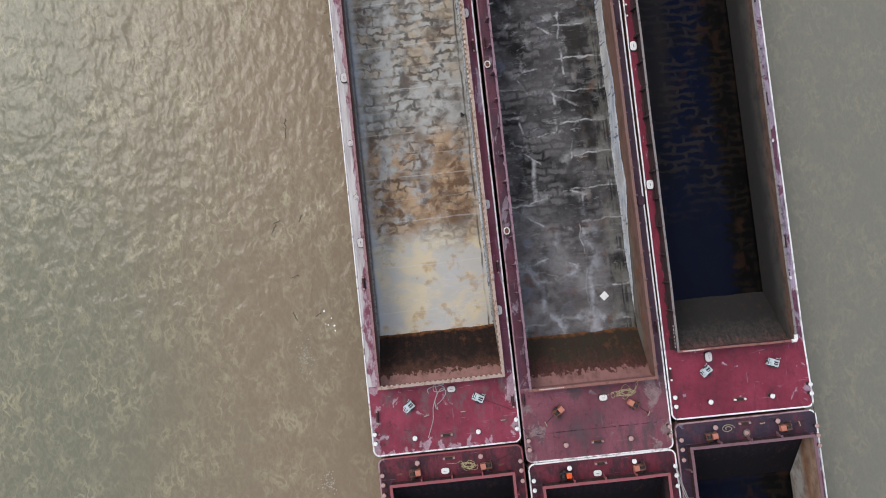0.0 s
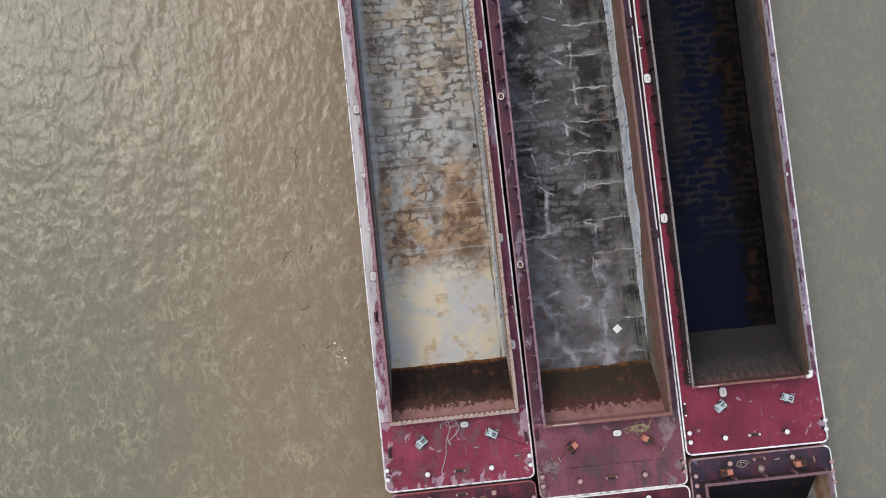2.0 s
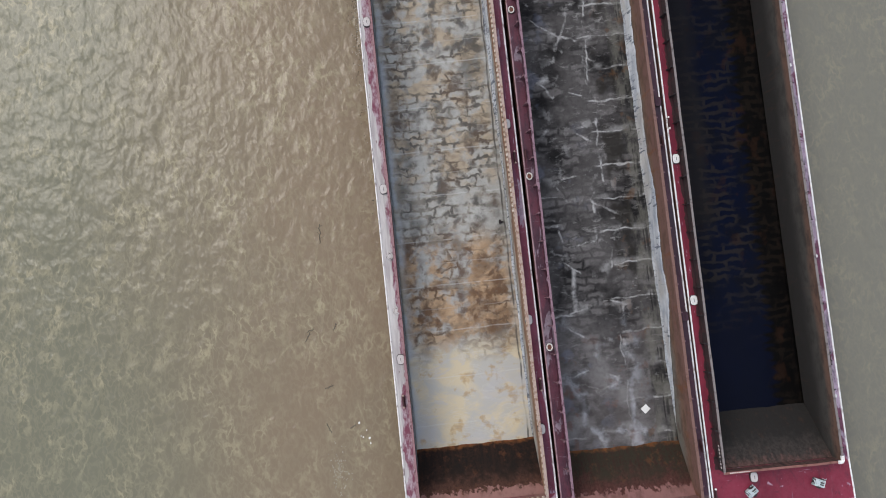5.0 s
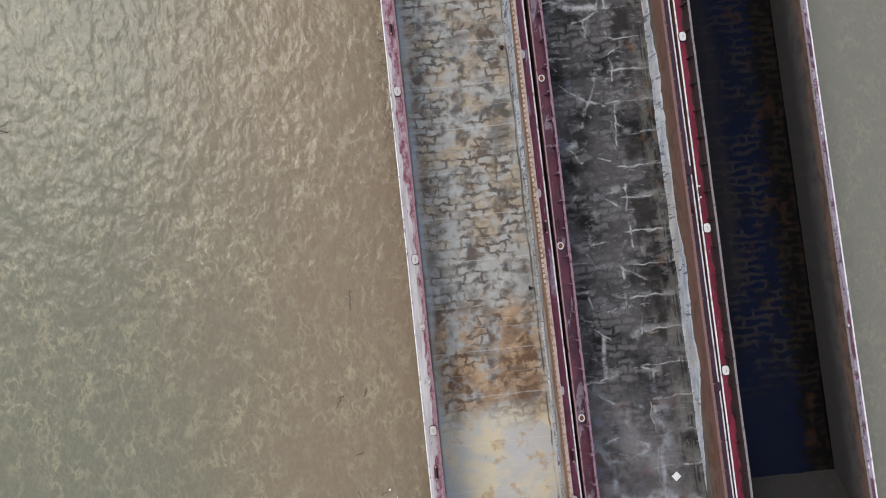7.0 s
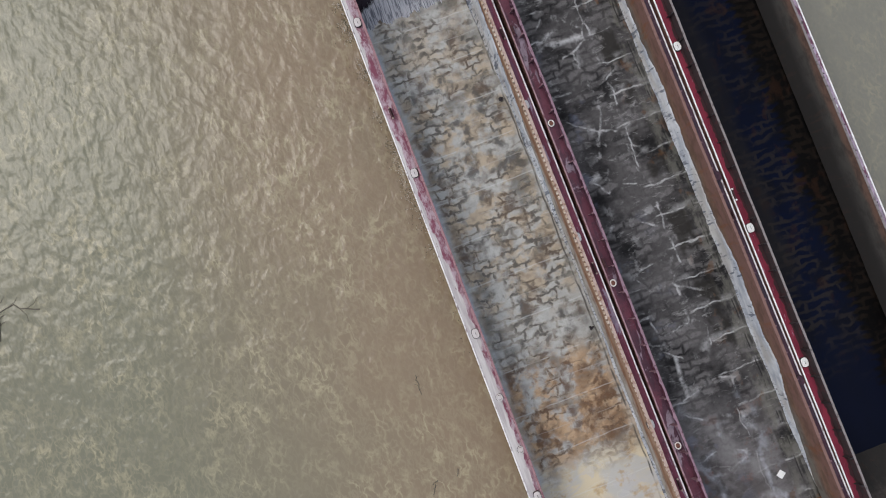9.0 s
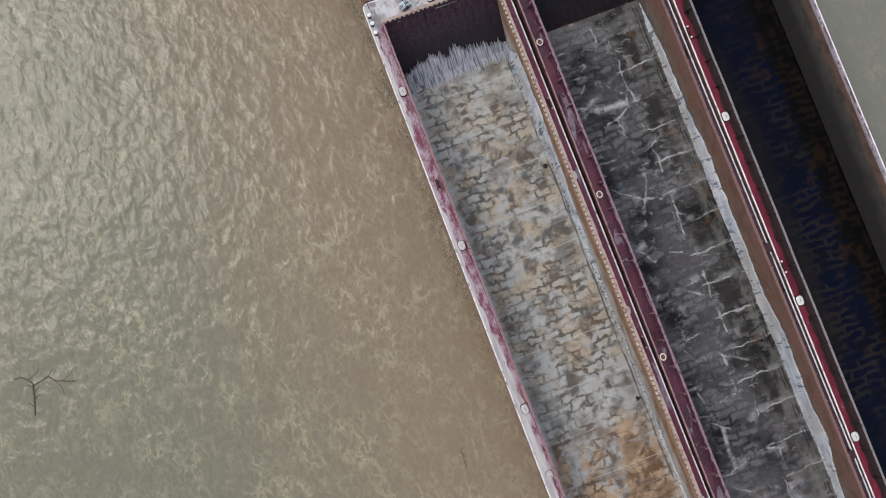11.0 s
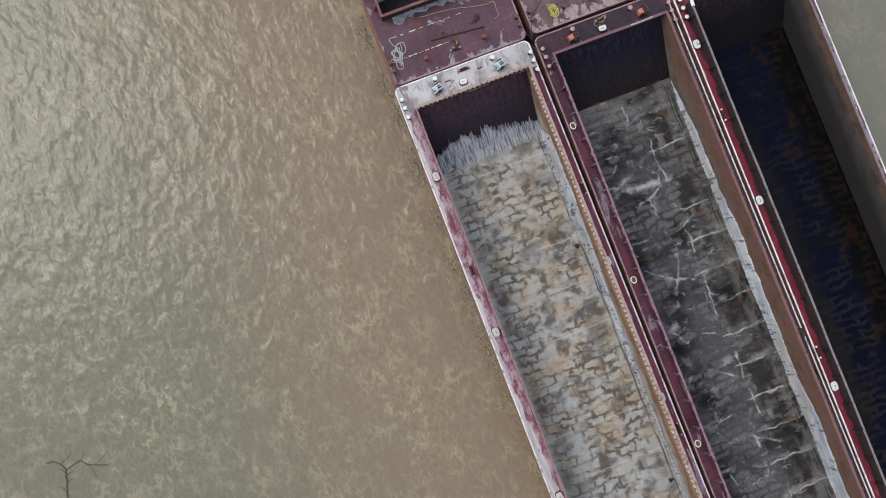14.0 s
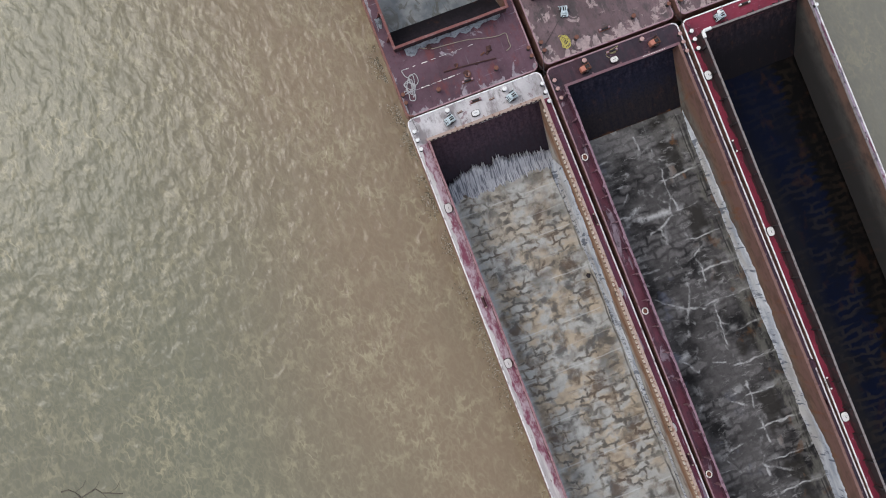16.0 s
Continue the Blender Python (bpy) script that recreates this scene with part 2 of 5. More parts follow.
def grimy_gunwale():
    """Maroon gunwale with black cargo grime spilt raggedly along the coaming's foot."""
    k = Mat("maroon_gunwale_black_grime", rough=0.6, spec=0.3)
    x = k.axis("X")
    c = k.mix(k.step(k.noise((1.5, 0.4, 1), 5, rough=0.65), 0.35, 0.65), (0.125, 0.011, 0.026), (0.19, 0.02, 0.04))
    c = k.mix(k.math("MULTIPLY", k.step(k.noise((5, 1.2, 1), 5, rough=0.7), 0.62, 0.70), 0.7), c, LILAC)
    spill = k.math("ADD", x, k.math("MULTIPLY", k.math("SUBTRACT", k.noise((0.9, 0.9, 1), 5, rough=0.6), 0.5), 0.75))
    c = k.mix(k.math("MULTIPLY", k.step(spill, 0.44, 0.50), 0.92), c, (0.022, 0.014, 0.015))
    return k.done(c)


gunwale_cw = grimy_gunwale()
gunwale_aw = chalky_gunwale()
gunwale_ae = deck_paint("maroon_gunwale_paint", (0.14, 0.022, 0.046), (0.32, 0.24, 0.305), 0.44, (0.11, 0.04, 0.075), 0.8, 0.8, 2.0)
gunwale_b = deck_paint("purple_gunwale_paint", (0.098, 0.024, 0.042), (0.26, 0.205, 0.25), 0.50, (0.042, 0.02, 0.034), 1.1, 0.7, 1.3)
gunwale_be = deck_paint("dark_purple_gunwale_paint", (0.052, 0.017, 0.031), (0.17, 0.09, 0.12), 0.08, (0.03, 0.02, 0.032), 0.8)
gunwale_ce = deck_paint("lilac_gunwale_paint", (0.34, 0.26, 0.335), (0.125, 0.022, 0.055), 0.66, (0.022, 0.022, 0.035), 0.75, 1.0)
rail_white = plain_worn("worn_white_edge_paint", (0.74, 0.72, 0.71), (0.14, 0.08, 0.085), 0.5, 0.0, 1.7, 0.85)
rail_pink = plain_worn("chipped_pink_edge_paint", (0.34, 0.22, 0.24), (0.16, 0.06, 0.07), 0.6, 0.0, 1.6, 0.9)
rail_clean = plain_worn("white_edge_paint", (0.82, 0.82, 0.81), (0.30, 0.25, 0.26), 0.45, 0.0, 1.5, 0.7)
coam_pale = plain_worn("pale_rusty_coaming", (0.36, 0.27, 0.23), (0.17, 0.075, 0.04), 0.75, 0.0, 3.0, 0.9)
coam_edge = plain_worn("dull_brown_coaming", (0.17, 0.095, 0.08), (0.10, 0.045, 0.04), 0.75, 0.0, 2.5, 0.8)
coam_rust = plain_worn("rusty_red_coaming", (0.165, 0.062, 0.056), (0.22, 0.15, 0.15), 0.75, 0.0, 3.5, 0.7)
coam_pink = plain_worn("chipped_pink_coaming", (0.26, 0.145, 0.155), (0.085, 0.028, 0.036), 0.7, 0.0, 5.0, 0.95)
coam_lilac = plain_worn("flaked_lilac_coaming", (0.22, 0.135, 0.165), (0.06, 0.020, 0.030), 0.7, 0.0, 4.0, 0.95)
coam_brown = plain_worn("brown_coaming_paint", (0.22, 0.10, 0.085), (0.12, 0.05, 0.03), 0.75, 0.0, 2.5, 0.8)
coam_grey = plain_worn("grey_brown_coaming_paint", (0.20, 0.175, 0.17), (0.06, 0.045, 0.045), 0.7, 0.0, 3.5, 0.85)
coam_red = plain_worn("faded_red_coaming_paint", (0.25, 0.075, 0.085), (0.20, 0.06, 0.05), 0.7, 0.0, 2.5, 0.7)
coam_mauve = plain_worn("mauve_coaming_paint", (0.16, 0.09, 0.105), (0.15, 0.05, 0.06), 0.7, 0.0, 2.5, 0.7)
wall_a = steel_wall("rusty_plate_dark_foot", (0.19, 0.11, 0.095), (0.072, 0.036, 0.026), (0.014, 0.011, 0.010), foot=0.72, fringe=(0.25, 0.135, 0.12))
wall_a_west = steel_wall("plate_with_grey_blue_silt", (0.10, 0.045, 0.04), (0.10, 0.085, 0.085), (0.21, 0.225, 0.245), z1=3.4, streak=0.6, rust=0.15)
wall_a_east = steel_wall("orange_rust_plate", (0.30, 0.20, 0.145), (0.23, 0.125, 0.075), (0.36, 0.345, 0.315), along=True)
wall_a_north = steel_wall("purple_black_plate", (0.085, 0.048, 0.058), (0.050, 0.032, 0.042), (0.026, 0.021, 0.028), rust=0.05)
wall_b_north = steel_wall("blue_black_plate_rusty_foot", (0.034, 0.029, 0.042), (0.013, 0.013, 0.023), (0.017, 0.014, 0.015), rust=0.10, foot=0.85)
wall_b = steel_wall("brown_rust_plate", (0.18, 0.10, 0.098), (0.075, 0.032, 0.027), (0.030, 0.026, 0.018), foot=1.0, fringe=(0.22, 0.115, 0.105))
wall_b_east = steel_wall("tan_rust_plate", (0.155, 0.088, 0.073), (0.165, 0.102, 0.074), (0.15, 0.14, 0.122), streak=0.9, rust=0.55, along=True)
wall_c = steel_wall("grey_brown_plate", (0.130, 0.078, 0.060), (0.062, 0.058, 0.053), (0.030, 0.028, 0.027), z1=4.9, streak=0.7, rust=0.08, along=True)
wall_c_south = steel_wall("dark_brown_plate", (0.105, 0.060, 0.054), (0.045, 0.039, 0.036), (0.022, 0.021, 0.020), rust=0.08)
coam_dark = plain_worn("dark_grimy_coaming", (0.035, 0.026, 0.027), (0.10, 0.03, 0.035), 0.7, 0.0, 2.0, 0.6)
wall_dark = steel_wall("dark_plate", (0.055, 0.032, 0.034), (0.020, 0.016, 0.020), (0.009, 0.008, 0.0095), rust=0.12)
hull_paint = plain_worn("rust_streaked_hull_paint", (0.22, 0.115, 0.095), (0.07, 0.035, 0.028), 0.7, 0.0, 0.9, 0.8)
dull_cap = plain_worn("chalky_pale_cap", (0.56, 0.53, 0.52), (0.36, 0.28, 0.28), 0.6, 0.0, 7.0, 0.6)
white_cap = plain_worn("white_painted_cap", (0.74, 0.74, 0.72), (0.30, 0.24, 0.22), 0.5, 0.0, 8.0, 0.6)
flaked_white = plain_worn("flaked_white_rim", (0.72, 0.70, 0.66), (0.15, 0.07, 0.05), 0.6, 0.0, 9.0, 0.95)
pink_cap = plain_worn("rusty_pink_cap", (0.42, 0.27, 0.25), (0.25, 0.11, 0.08), 0.6, 0.0, 5.0, 0.7)
dark_steel = plain_worn("dark_greasy_steel", (0.035, 0.03, 0.032), (0.09, 0.04, 0.03), 0.55, 0.3, 5.0, 0.6)
rust_steel = plain_worn("rusty_steel", (0.16, 0.07, 0.05), (0.08, 0.035, 0.025), 0.8, 0.0, 5.0, 0.7)
winch_blue = plain_worn("pale_blue_winch_paint", (0.56, 0.64, 0.66), (0.20, 0.22, 0.23), 0.5, 0.1, 7.0, 0.45)
winch_orange = plain_worn("faded_orange_winch_paint", (0.45, 0.17, 0.12), (0.35, 0.18, 0.12), 0.6, 0.0, 5.0, 0.6)
orange_fresh = plain_worn("bright_orange_paint", (0.75, 0.10, 0.02), (0.5, 0.08, 0.03), 0.5, 0.0, 5.0, 0.4)
rope_grey = plain_worn("grey_rope", (0.38, 0.37, 0.37), (0.2, 0.19, 0.18), 0.9, 0.0, 20.0, 0.5)
rope_yellow = plain_worn("yellow_rope", (0.50, 0.43, 0.12), (0.24, 0.21, 0.09), 0.9, 0.0, 15.0, 0.5)
rope_straw = plain_worn("straw_coloured_rope", (0.40, 0.35, 0.20), (0.10, 0.08, 0.05), 0.9, 0.0, 9.0, 0.9)
rope_tan = plain_worn("tan_rope", (0.30, 0.26, 0.20), (0.13, 0.11, 0.08), 0.9, 0.0, 15.0, 0.5)
cable_dark = plain_worn("dark_wire_rope", (0.05, 0.045, 0.045), (0.1, 0.06, 0.05), 0.6, 0.5, 15.0, 0.5)
letter_white = plain_worn("white_lettering_paint", (0.78, 0.76, 0.72), (0.5, 0.4, 0.36), 0.6, 0.0, 8.0, 0.5)
def scale_heads():
    k = Mat("pale_flaking_scale", rough=0.9, spec=0.15)
    info = k.n.new("ShaderNodeObjectInfo")
    c = k.mix(info.outputs["Random"], (0.56, 0.50, 0.43), (0.40, 0.31, 0.23))
    c = k.mix(k.step(k.noise(9, 4), 0.5, 0.7), c, (0.22, 0.12, 0.07))
    return k.done(c)


wood_pale = scale_heads()
kevel_mat = plain_worn("grimy_maroon_steel", (0.055, 0.018, 0.022), (0.03, 0.02, 0.02), 0.6, 0.0, 4.0, 0.6)
driftwood_mat = plain_worn("wet_driftwood", (0.10, 0.085, 0.063), (0.04, 0.03, 0.025), 0.7, 0.0, 4.0, 0.6)
card_white = plain_worn("white_board", (0.75, 0.75, 0.73), (0.6, 0.58, 0.55), 0.7, 0.0, 3.0, 0.3)


def silt_a():
    """Grey dried silt sunk into dark rows and pits, rust-stained amidships and cream towards the south end."""
    k = Mat("grey_silt_rust_stained", rough=0.85, spec=0.2)
    y, x = k.axis("Y"), k.axis("X")
    w = k.warp(1.7, 0.62, co=k.warp(0.6, 0.9))
    joint, tone = k.lumps(1.3, 0.70, 0.26, w)
    # joints swell into pools here and close up there
    joint = k.math("ADD", joint, k.math("MULTIPLY", k.math("SUBTRACT", k.noise((0.9, 1.0, 1), 4, rough=0.6), 0.5), 2.4))
    # the silt has sunk most over three long gaps in the floor
    xw = k.axis("X", k.warp(0.5, 1.2))
    gaps = k.most(k.near(xw, 2.0, 0.2, 1.0), k.near(xw, 4.9, 0.1, 0.9), k.near(xw, 7.7, 0.5, 1.3))
    here = k.step(k.math("ADD", k.noise((0.36, 0.42, 1), 3), k.math("MULTIPLY", gaps, 0.06)), 0.41, 0.55)
    broken = k.step(k.noise((1.2, 1.6, 1), 4, rough=0.6), 0.33, 0.52)
    joints = k.times(k.step(joint, 0.30, 1.05), here, broken)
    pits = k.step(k.math("ADD", k.noise((0.85, 0.8, 1), 4, co=w, rough=0.5), k.math("ADD", k.math("MULTIPLY", gaps, 0.08), k.times(k.step(y, 15.0, 18.0), k.step(y, 29.0, 25.0), 0.045))), 0.51, 0.73)
    halo = k.math("MULTIPLY", k.step(joint, 0.0, 0.7), here)
    soft = k.math("MULTIPLY", k.step(k.noise((0.5, 0.6, 1), 4), 0.47, 0.68), 0.65)
    dark = k.most(k.math("MULTIPLY", joints, 0.9), k.math("MULTIPLY", pits, 0.9), soft)
    clean = k.step(k.noise((0.28, 0.2, 1), 3), 0.56, 0.68, 1.0, 0.3)
    dark = k.math("MULTIPLY", dark, clean)
    south = k.step(k.math("ADD", y, k.math("MULTIPLY", k.noise(0.5, 3), 3.0)), 15.5, 18.5)
    edge = k.math("MULTIPLY", k.step(x, 0.85, 1.55, 0.35, 1), k.step(x, 8.6, 9.3, 1, 0.5))
    dark = k.math("MULTIPLY", k.math("MULTIPLY", dark, south), edge)
    base = k.mix(k.noise(0.7, 5), (0.25, 0.25, 0.235), (0.44, 0.44, 0.415))
    base = k.mix(k.step(y, 17.5, 14.5), base, k.mix(k.step(k.noise((0.4, 0.55, 1), 5, rough=0.6, distort=0.6), 0.38, 0.62), (0.51, 0.44, 0.31), (0.40, 0.39, 0.36)))
    band = k.math("MULTIPLY", k.step(y, 14.5, 17.0), k.step(k.math("ADD", y, k.math("MULTIPLY", k.noise(0.3, 2), 3.0)), 24.5, 27.0, 1, 0))
    far = k.math("MULTIPLY", k.step(y, 26, 30), k.step(y, 44, 54, 0.72, 0.35))
    chosen = k.step(k.math("ADD", k.math("ADD", k.math("MULTIPLY", tone, 0.12), k.math("MULTIPLY", band, 0.035)), k.noise((0.7, 0.75, 1), 4)), 0.49, 0.66)
    tan = k.math("MULTIPLY", chosen, k.math("ADD", k.math("MULTIPLY", band, 0.75), far))
    c = k.mix(k.math("MULTIPLY", tan, edge), base, k.mix(band, (0.37, 0.285, 0.185), (0.40, 0.240, 0.112)))
    browns = k.math("ADD", k.math("MULTIPLY", band, 0.9), k.math("MULTIPLY", k.step(k.noise(0.4, 2), 0.5, 0.6), 0.5))
    broad = k.math("MULTIPLY", k.step(k.noise((0.5, 0.7, 1), 5, rough=0.6), 0.53, 0.64), k.math("MULTIPLY", south, edge))
    c = k.mix(k.math("MULTIPLY", broad, 0.35), c, (0.13, 0.11, 0.09))
    tint = k.mix(browns, (0.048, 0.047, 0.045), (0.074, 0.034, 0.016))
    c = k.mix(k.math("MULTIPLY", k.math("MULTIPLY", halo, south), 0.45), c, (0.235, 0.195, 0.14))
    c = k.mix(k.math("MULTIPLY", dark, 0.92), c, tint)
    spots = k.math("MULTIPLY", k.step(k.noise(0.8, 3), 0.56, 0.66), k.step(y, 17.0, 14.0))
    c = k.mix(k.math("MULTIPLY", spots, 0.6), c, (0.42, 0.27, 0.11))
    pool = k.math("MULTIPLY", k.step(k.noise((0.35, 0.6, 1), 3, distort=1.0), 0.55, 0.6), k.step(y, 17.0, 14.0))
    c = k.mix(k.math("MULTIPLY", pool, 0.5), c, (0.40, 0.40, 0.41))
    swirl = k.step(k.math("ABSOLUTE", k.math("SUBTRACT", k.noise((0.5, 1.0, 1), 3, distort=1.2), 0.5)), 0.0, 0.035, 1, 0)
    c = k.mix(k.math("MULTIPLY", k.math("MULTIPLY", swirl, k.step(y, 17.0, 14.5)), k.step(k.noise(0.5, 2), 0.4, 0.6, 0.0, 0.25)), c, (0.52, 0.51, 0.47))
    scum = k.math("MULTIPLY", k.step(k.noise((0.8, 0.8, 1), 5, rough=0.65), 0.56, 0.66), k.step(y, 17.0, 14.0))
    c = k.mix(k.math("MULTIPLY", scum, 0.35), c, (0.24, 0.20, 0.15))
    ys = k.math("ADD", y, k.math("MULTIPLY", k.noise((0.5, 0.5, 1), 2), 0.25))
    seam = k.times(k.most(k.every(ys, 3.5, 24.2, 0.02, 0.075), k.math("MULTIPLY", k.every(ys, 3.5, 25.9, 0.01, 0.06), 0.5)), k.step(k.noise((0.7, 0.35, 1), 3), 0.40, 0.54))
    c = k.mix(k.math("MULTIPLY", seam, 0.32), c, (0.50, 0.51, 0.50))
    blue = k.math("MULTIPLY", k.step(x, 1.45, 0.75), k.step(k.noise((0.9, 0.45, 1), 4), 0.42, 0.58))
    c = k.mix(k.math("MULTIPLY", blue, 0.65), c, (0.34, 0.38, 0.44))
    c = k.mix(k.math("MULTIPLY", k.step(k.noise(4.5, 6, rough=0.7), 0.48, 0.74), k.math("MULTIPLY", south, 0.35)), c, (0.15, 0.14, 0.13))
    line = k.step(k.math("ABSOLUTE", k.math("SUBTRACT", k.axis("X", k.warp(0.5, 0.35)), 9.17)), 0.03, 0.10, 1, 0)
    c = k.mix(k.math("MULTIPLY", line, k.step(k.noise((0.8, 0.5, 1), 4), 0.38, 0.55, 0.15, 0.85)), c, (0.055, 0.05, 0.045))
    k.bump(k.math("SUBTRACT", 1.0, dark), 0.06, 0.6)
    k.bump(k.noise(5, 5), 0.02, 0.5)
    return k.done(c)


def silt_b():
    """Dark brown-grey mud, faintly blocked over the floor frames, with pale torn creases and a silted south end."""
    k = Mat("dark_mud_pale_creases", rough=0.85, spec=0.1)
    y, x = k.axis("Y"), k.axis("X")
    c = k.mix(k.step(k.noise((0.28, 0.3, 1), 5, rough=0.6), 0.36, 0.62), (0.0115, 0.0110, 0.0113), (0.072, 0.068, 0.067))
    w = k.warp(1.4, 0.6, co=k.warp(0.5, 0.8))
    joint, tone = k.lumps(1.6, 0.62, 0.22, w)
    block = k.times(k.step(k.math("ADD", k.math("MULTIPLY", tone, 0.2), k.noise((0.4, 0.45, 1), 4)), 0.52, 0.72), k.math("SUBTRACT", 1.0, joint))
    c = k.mix(k.math("MULTIPLY", block, 0.65), c, (0.140, 0.133, 0.131))
    c = k.mix(k.times(joint, k.step(k.noise((0.5, 0.7, 1), 4), 0.47, 0.64), 0.12), c, (0.017, 0.015, 0.015))
    # wet bays between the frames along the east side
    bays = k.times(k.near(k.axis("X", k.warp(0.9, 0.5)), 7.5, 0.55, 1.0), k.step(k.noise((0.5, 0.42, 1), 3), 0.42, 0.54), k.step(y, 18.5, 21.0))
    c = k.mix(k.math("MULTIPLY", bays, 0.8), c, (0.020, 0.018, 0.015))
    smear = k.step(k.noise((1.1, 2.6, 1), 6, rough=0.68, distort=0.6), 0.53, 0.70)
    c = k.mix(k.times(smear, k.step(k.noise(0.35, 3), 0.40, 0.58), 0.75), c, (0.24, 0.235, 0.23))
    # pale creases: short ones in from both sides, torn slanting ones between
    wobble = k.warp(0.7, 0.75)
    yw, xw = k.axis("Y", wobble), k.axis("X", k.warp(0.5, 2.2))
    west = k.times(k.every(yw, 2.32, 23.5, 0.02, 0.12), k.step(xw, 2.2, 3.2, 1, 0), k.step(k.noise((0.3, 0.9, 1), 3), 0.44, 0.54))
    east = k.times(k.every(yw, 2.58, 25.0, 0.02, 0.11), k.step(xw, 5.6, 6.4), k.step(k.noise((0.3, 0.8, 1), 3), 0.42, 0.52))
    fade = k.times(k.every(yw, 2.58, 25.2, 0.0, 0.45), k.step(xw, 5.6, 6.4), k.step(k.noise((0.5, 0.6, 1), 4), 0.46, 0.62))
    edge = k.cells((0.30, 0.36, 0.01), co=k.warp(0.7, 0.6))
    torn = k.times(k.step(edge, 0.0, 0.042, 1, 0), k.step(k.noise((0.5, 0.5, 1), 3), 0.50, 0.58), k.near(x, 4.6, 1.8, 3.0))
    spread = k.times(k.step(edge, 0.0, 0.20, 1, 0), k.step(k.noise((0.9, 0.7, 1), 4), 0.54, 0.66), k.near(x, 4.8, 2.0, 3.4))
    ridge = k.times(k.near(k.axis("X", k.warp(0.6, 1.0)), 6.3, 0.02, 0.11), k.step(k.noise((0.4, 0.42, 1), 3), 0.48, 0.56))
    c = k.mix(k.math("MULTIPLY", k.most(spread, fade), 0.6), c, (0.29, 0.288, 0.285))
    pale = k.most(west, east, torn, ridge)
    c = k.mix(k.math("MULTIPLY", pale, k.step(k.noise((1.4, 1.4, 1), 5, rough=0.65), 0.34, 0.58, 0.10, 0.80)), c, (0.41, 0.41, 0.405))
    south = k.math("MULTIPLY", k.step(k.math("ADD", y, k.math("MULTIPLY", k.noise(0.5, 4), 7.0)), 24.5, 15.5), k.step(x, 8.3, 8.1))
    ground = k.mix(k.step(k.noise((0.35, 0.5, 1), 5, rough=0.6), 0.36, 0.66), (0.075, 0.067, 0.066), (0.190, 0.182, 0.182))
    ground = k.mix(k.math("MULTIPLY", k.step(k.noise((0.8, 0.8, 1), 4), 0.57, 0.66), 0.6), ground, (0.135, 0.072, 0.058))
    ground = k.mix(k.times(k.step(edge, 0.0, 0.13, 1, 0), k.step(k.noise((0.6, 0.6, 1), 3), 0.46, 0.60), 0.75), ground, (0.37, 0.385, 0.42))
    ground = k.mix(k.math("MULTIPLY", k.step(k.noise((0.55, 0.6, 1), 5, rough=0.6), 0.53, 0.64), 0.7), ground, (0.045, 0.041, 0.040))
    c = k.mix(k.math("MULTIPLY", south, 0.75), c, ground)
    silted = k.math("MULTIPLY", k.step(k.math("ADD", y, k.math("MULTIPLY", k.noise(0.5, 4), 4.0)), 52.0, 57.0), k.step(k.noise((0.5, 0.8, 1), 5), 0.40, 0.62))
    c = k.mix(k.math("MULTIPLY", silted, 0.35), c, (0.215, 0.208, 0.20))
    strip = k.times(k.step(x, 7.9, 8.5), k.step(k.noise((1.5, 0.6, 1), 5), 0.42, 0.6))
    c = k.mix(k.math("MULTIPLY", strip, 0.55), c, (0.15, 0.145, 0.125))
    ochre = k.times(k.step(k.noise((0.9, 0.7, 1), 4), 0.58, 0.67), k.step(x, 6.0, 8.2), k.step(y, 44.0, 54.0, 0.55, 1.0))
    c = k.mix(k.math("MULTIPLY", ochre, 0.7), c, (0.125, 0.058, 0.022))
    blue = k.math("MULTIPLY", k.step(k.noise(0.45, 3), 0.56, 0.66), k.step(x, 6.0, 3.0))
    c = k.mix(k.math("MULTIPLY", blue, 0.35), c, (0.14, 0.155, 0.21))
    c = k.mix(k.times(k.step(k.noise(4, 5, rough=0.65), 0.45, 0.70), k.step(y, 15.0, 21.0, 0.3, 1.0), 0.35), c, (0.030, 0.027, 0.026))
    for at, wide in ((8.98, 0.07), (9.24, 0.15)):
        line = k.near(k.axis("X", k.warp(0.5, 0.25)), at, wide * 0.3, wide)
        c = k.mix(k.math("MULTIPLY", line, k.step(k.noise((1.0, 0.6, 1), 5), 0.44, 0.58, 0.0, 0.7)), c, (0.012, 0.012, 0.012))
    k.bump(pale, 0.06, 0.6)
    k.bump(k.noise(4, 5), 0.02, 0.5)
    return k.done(c)


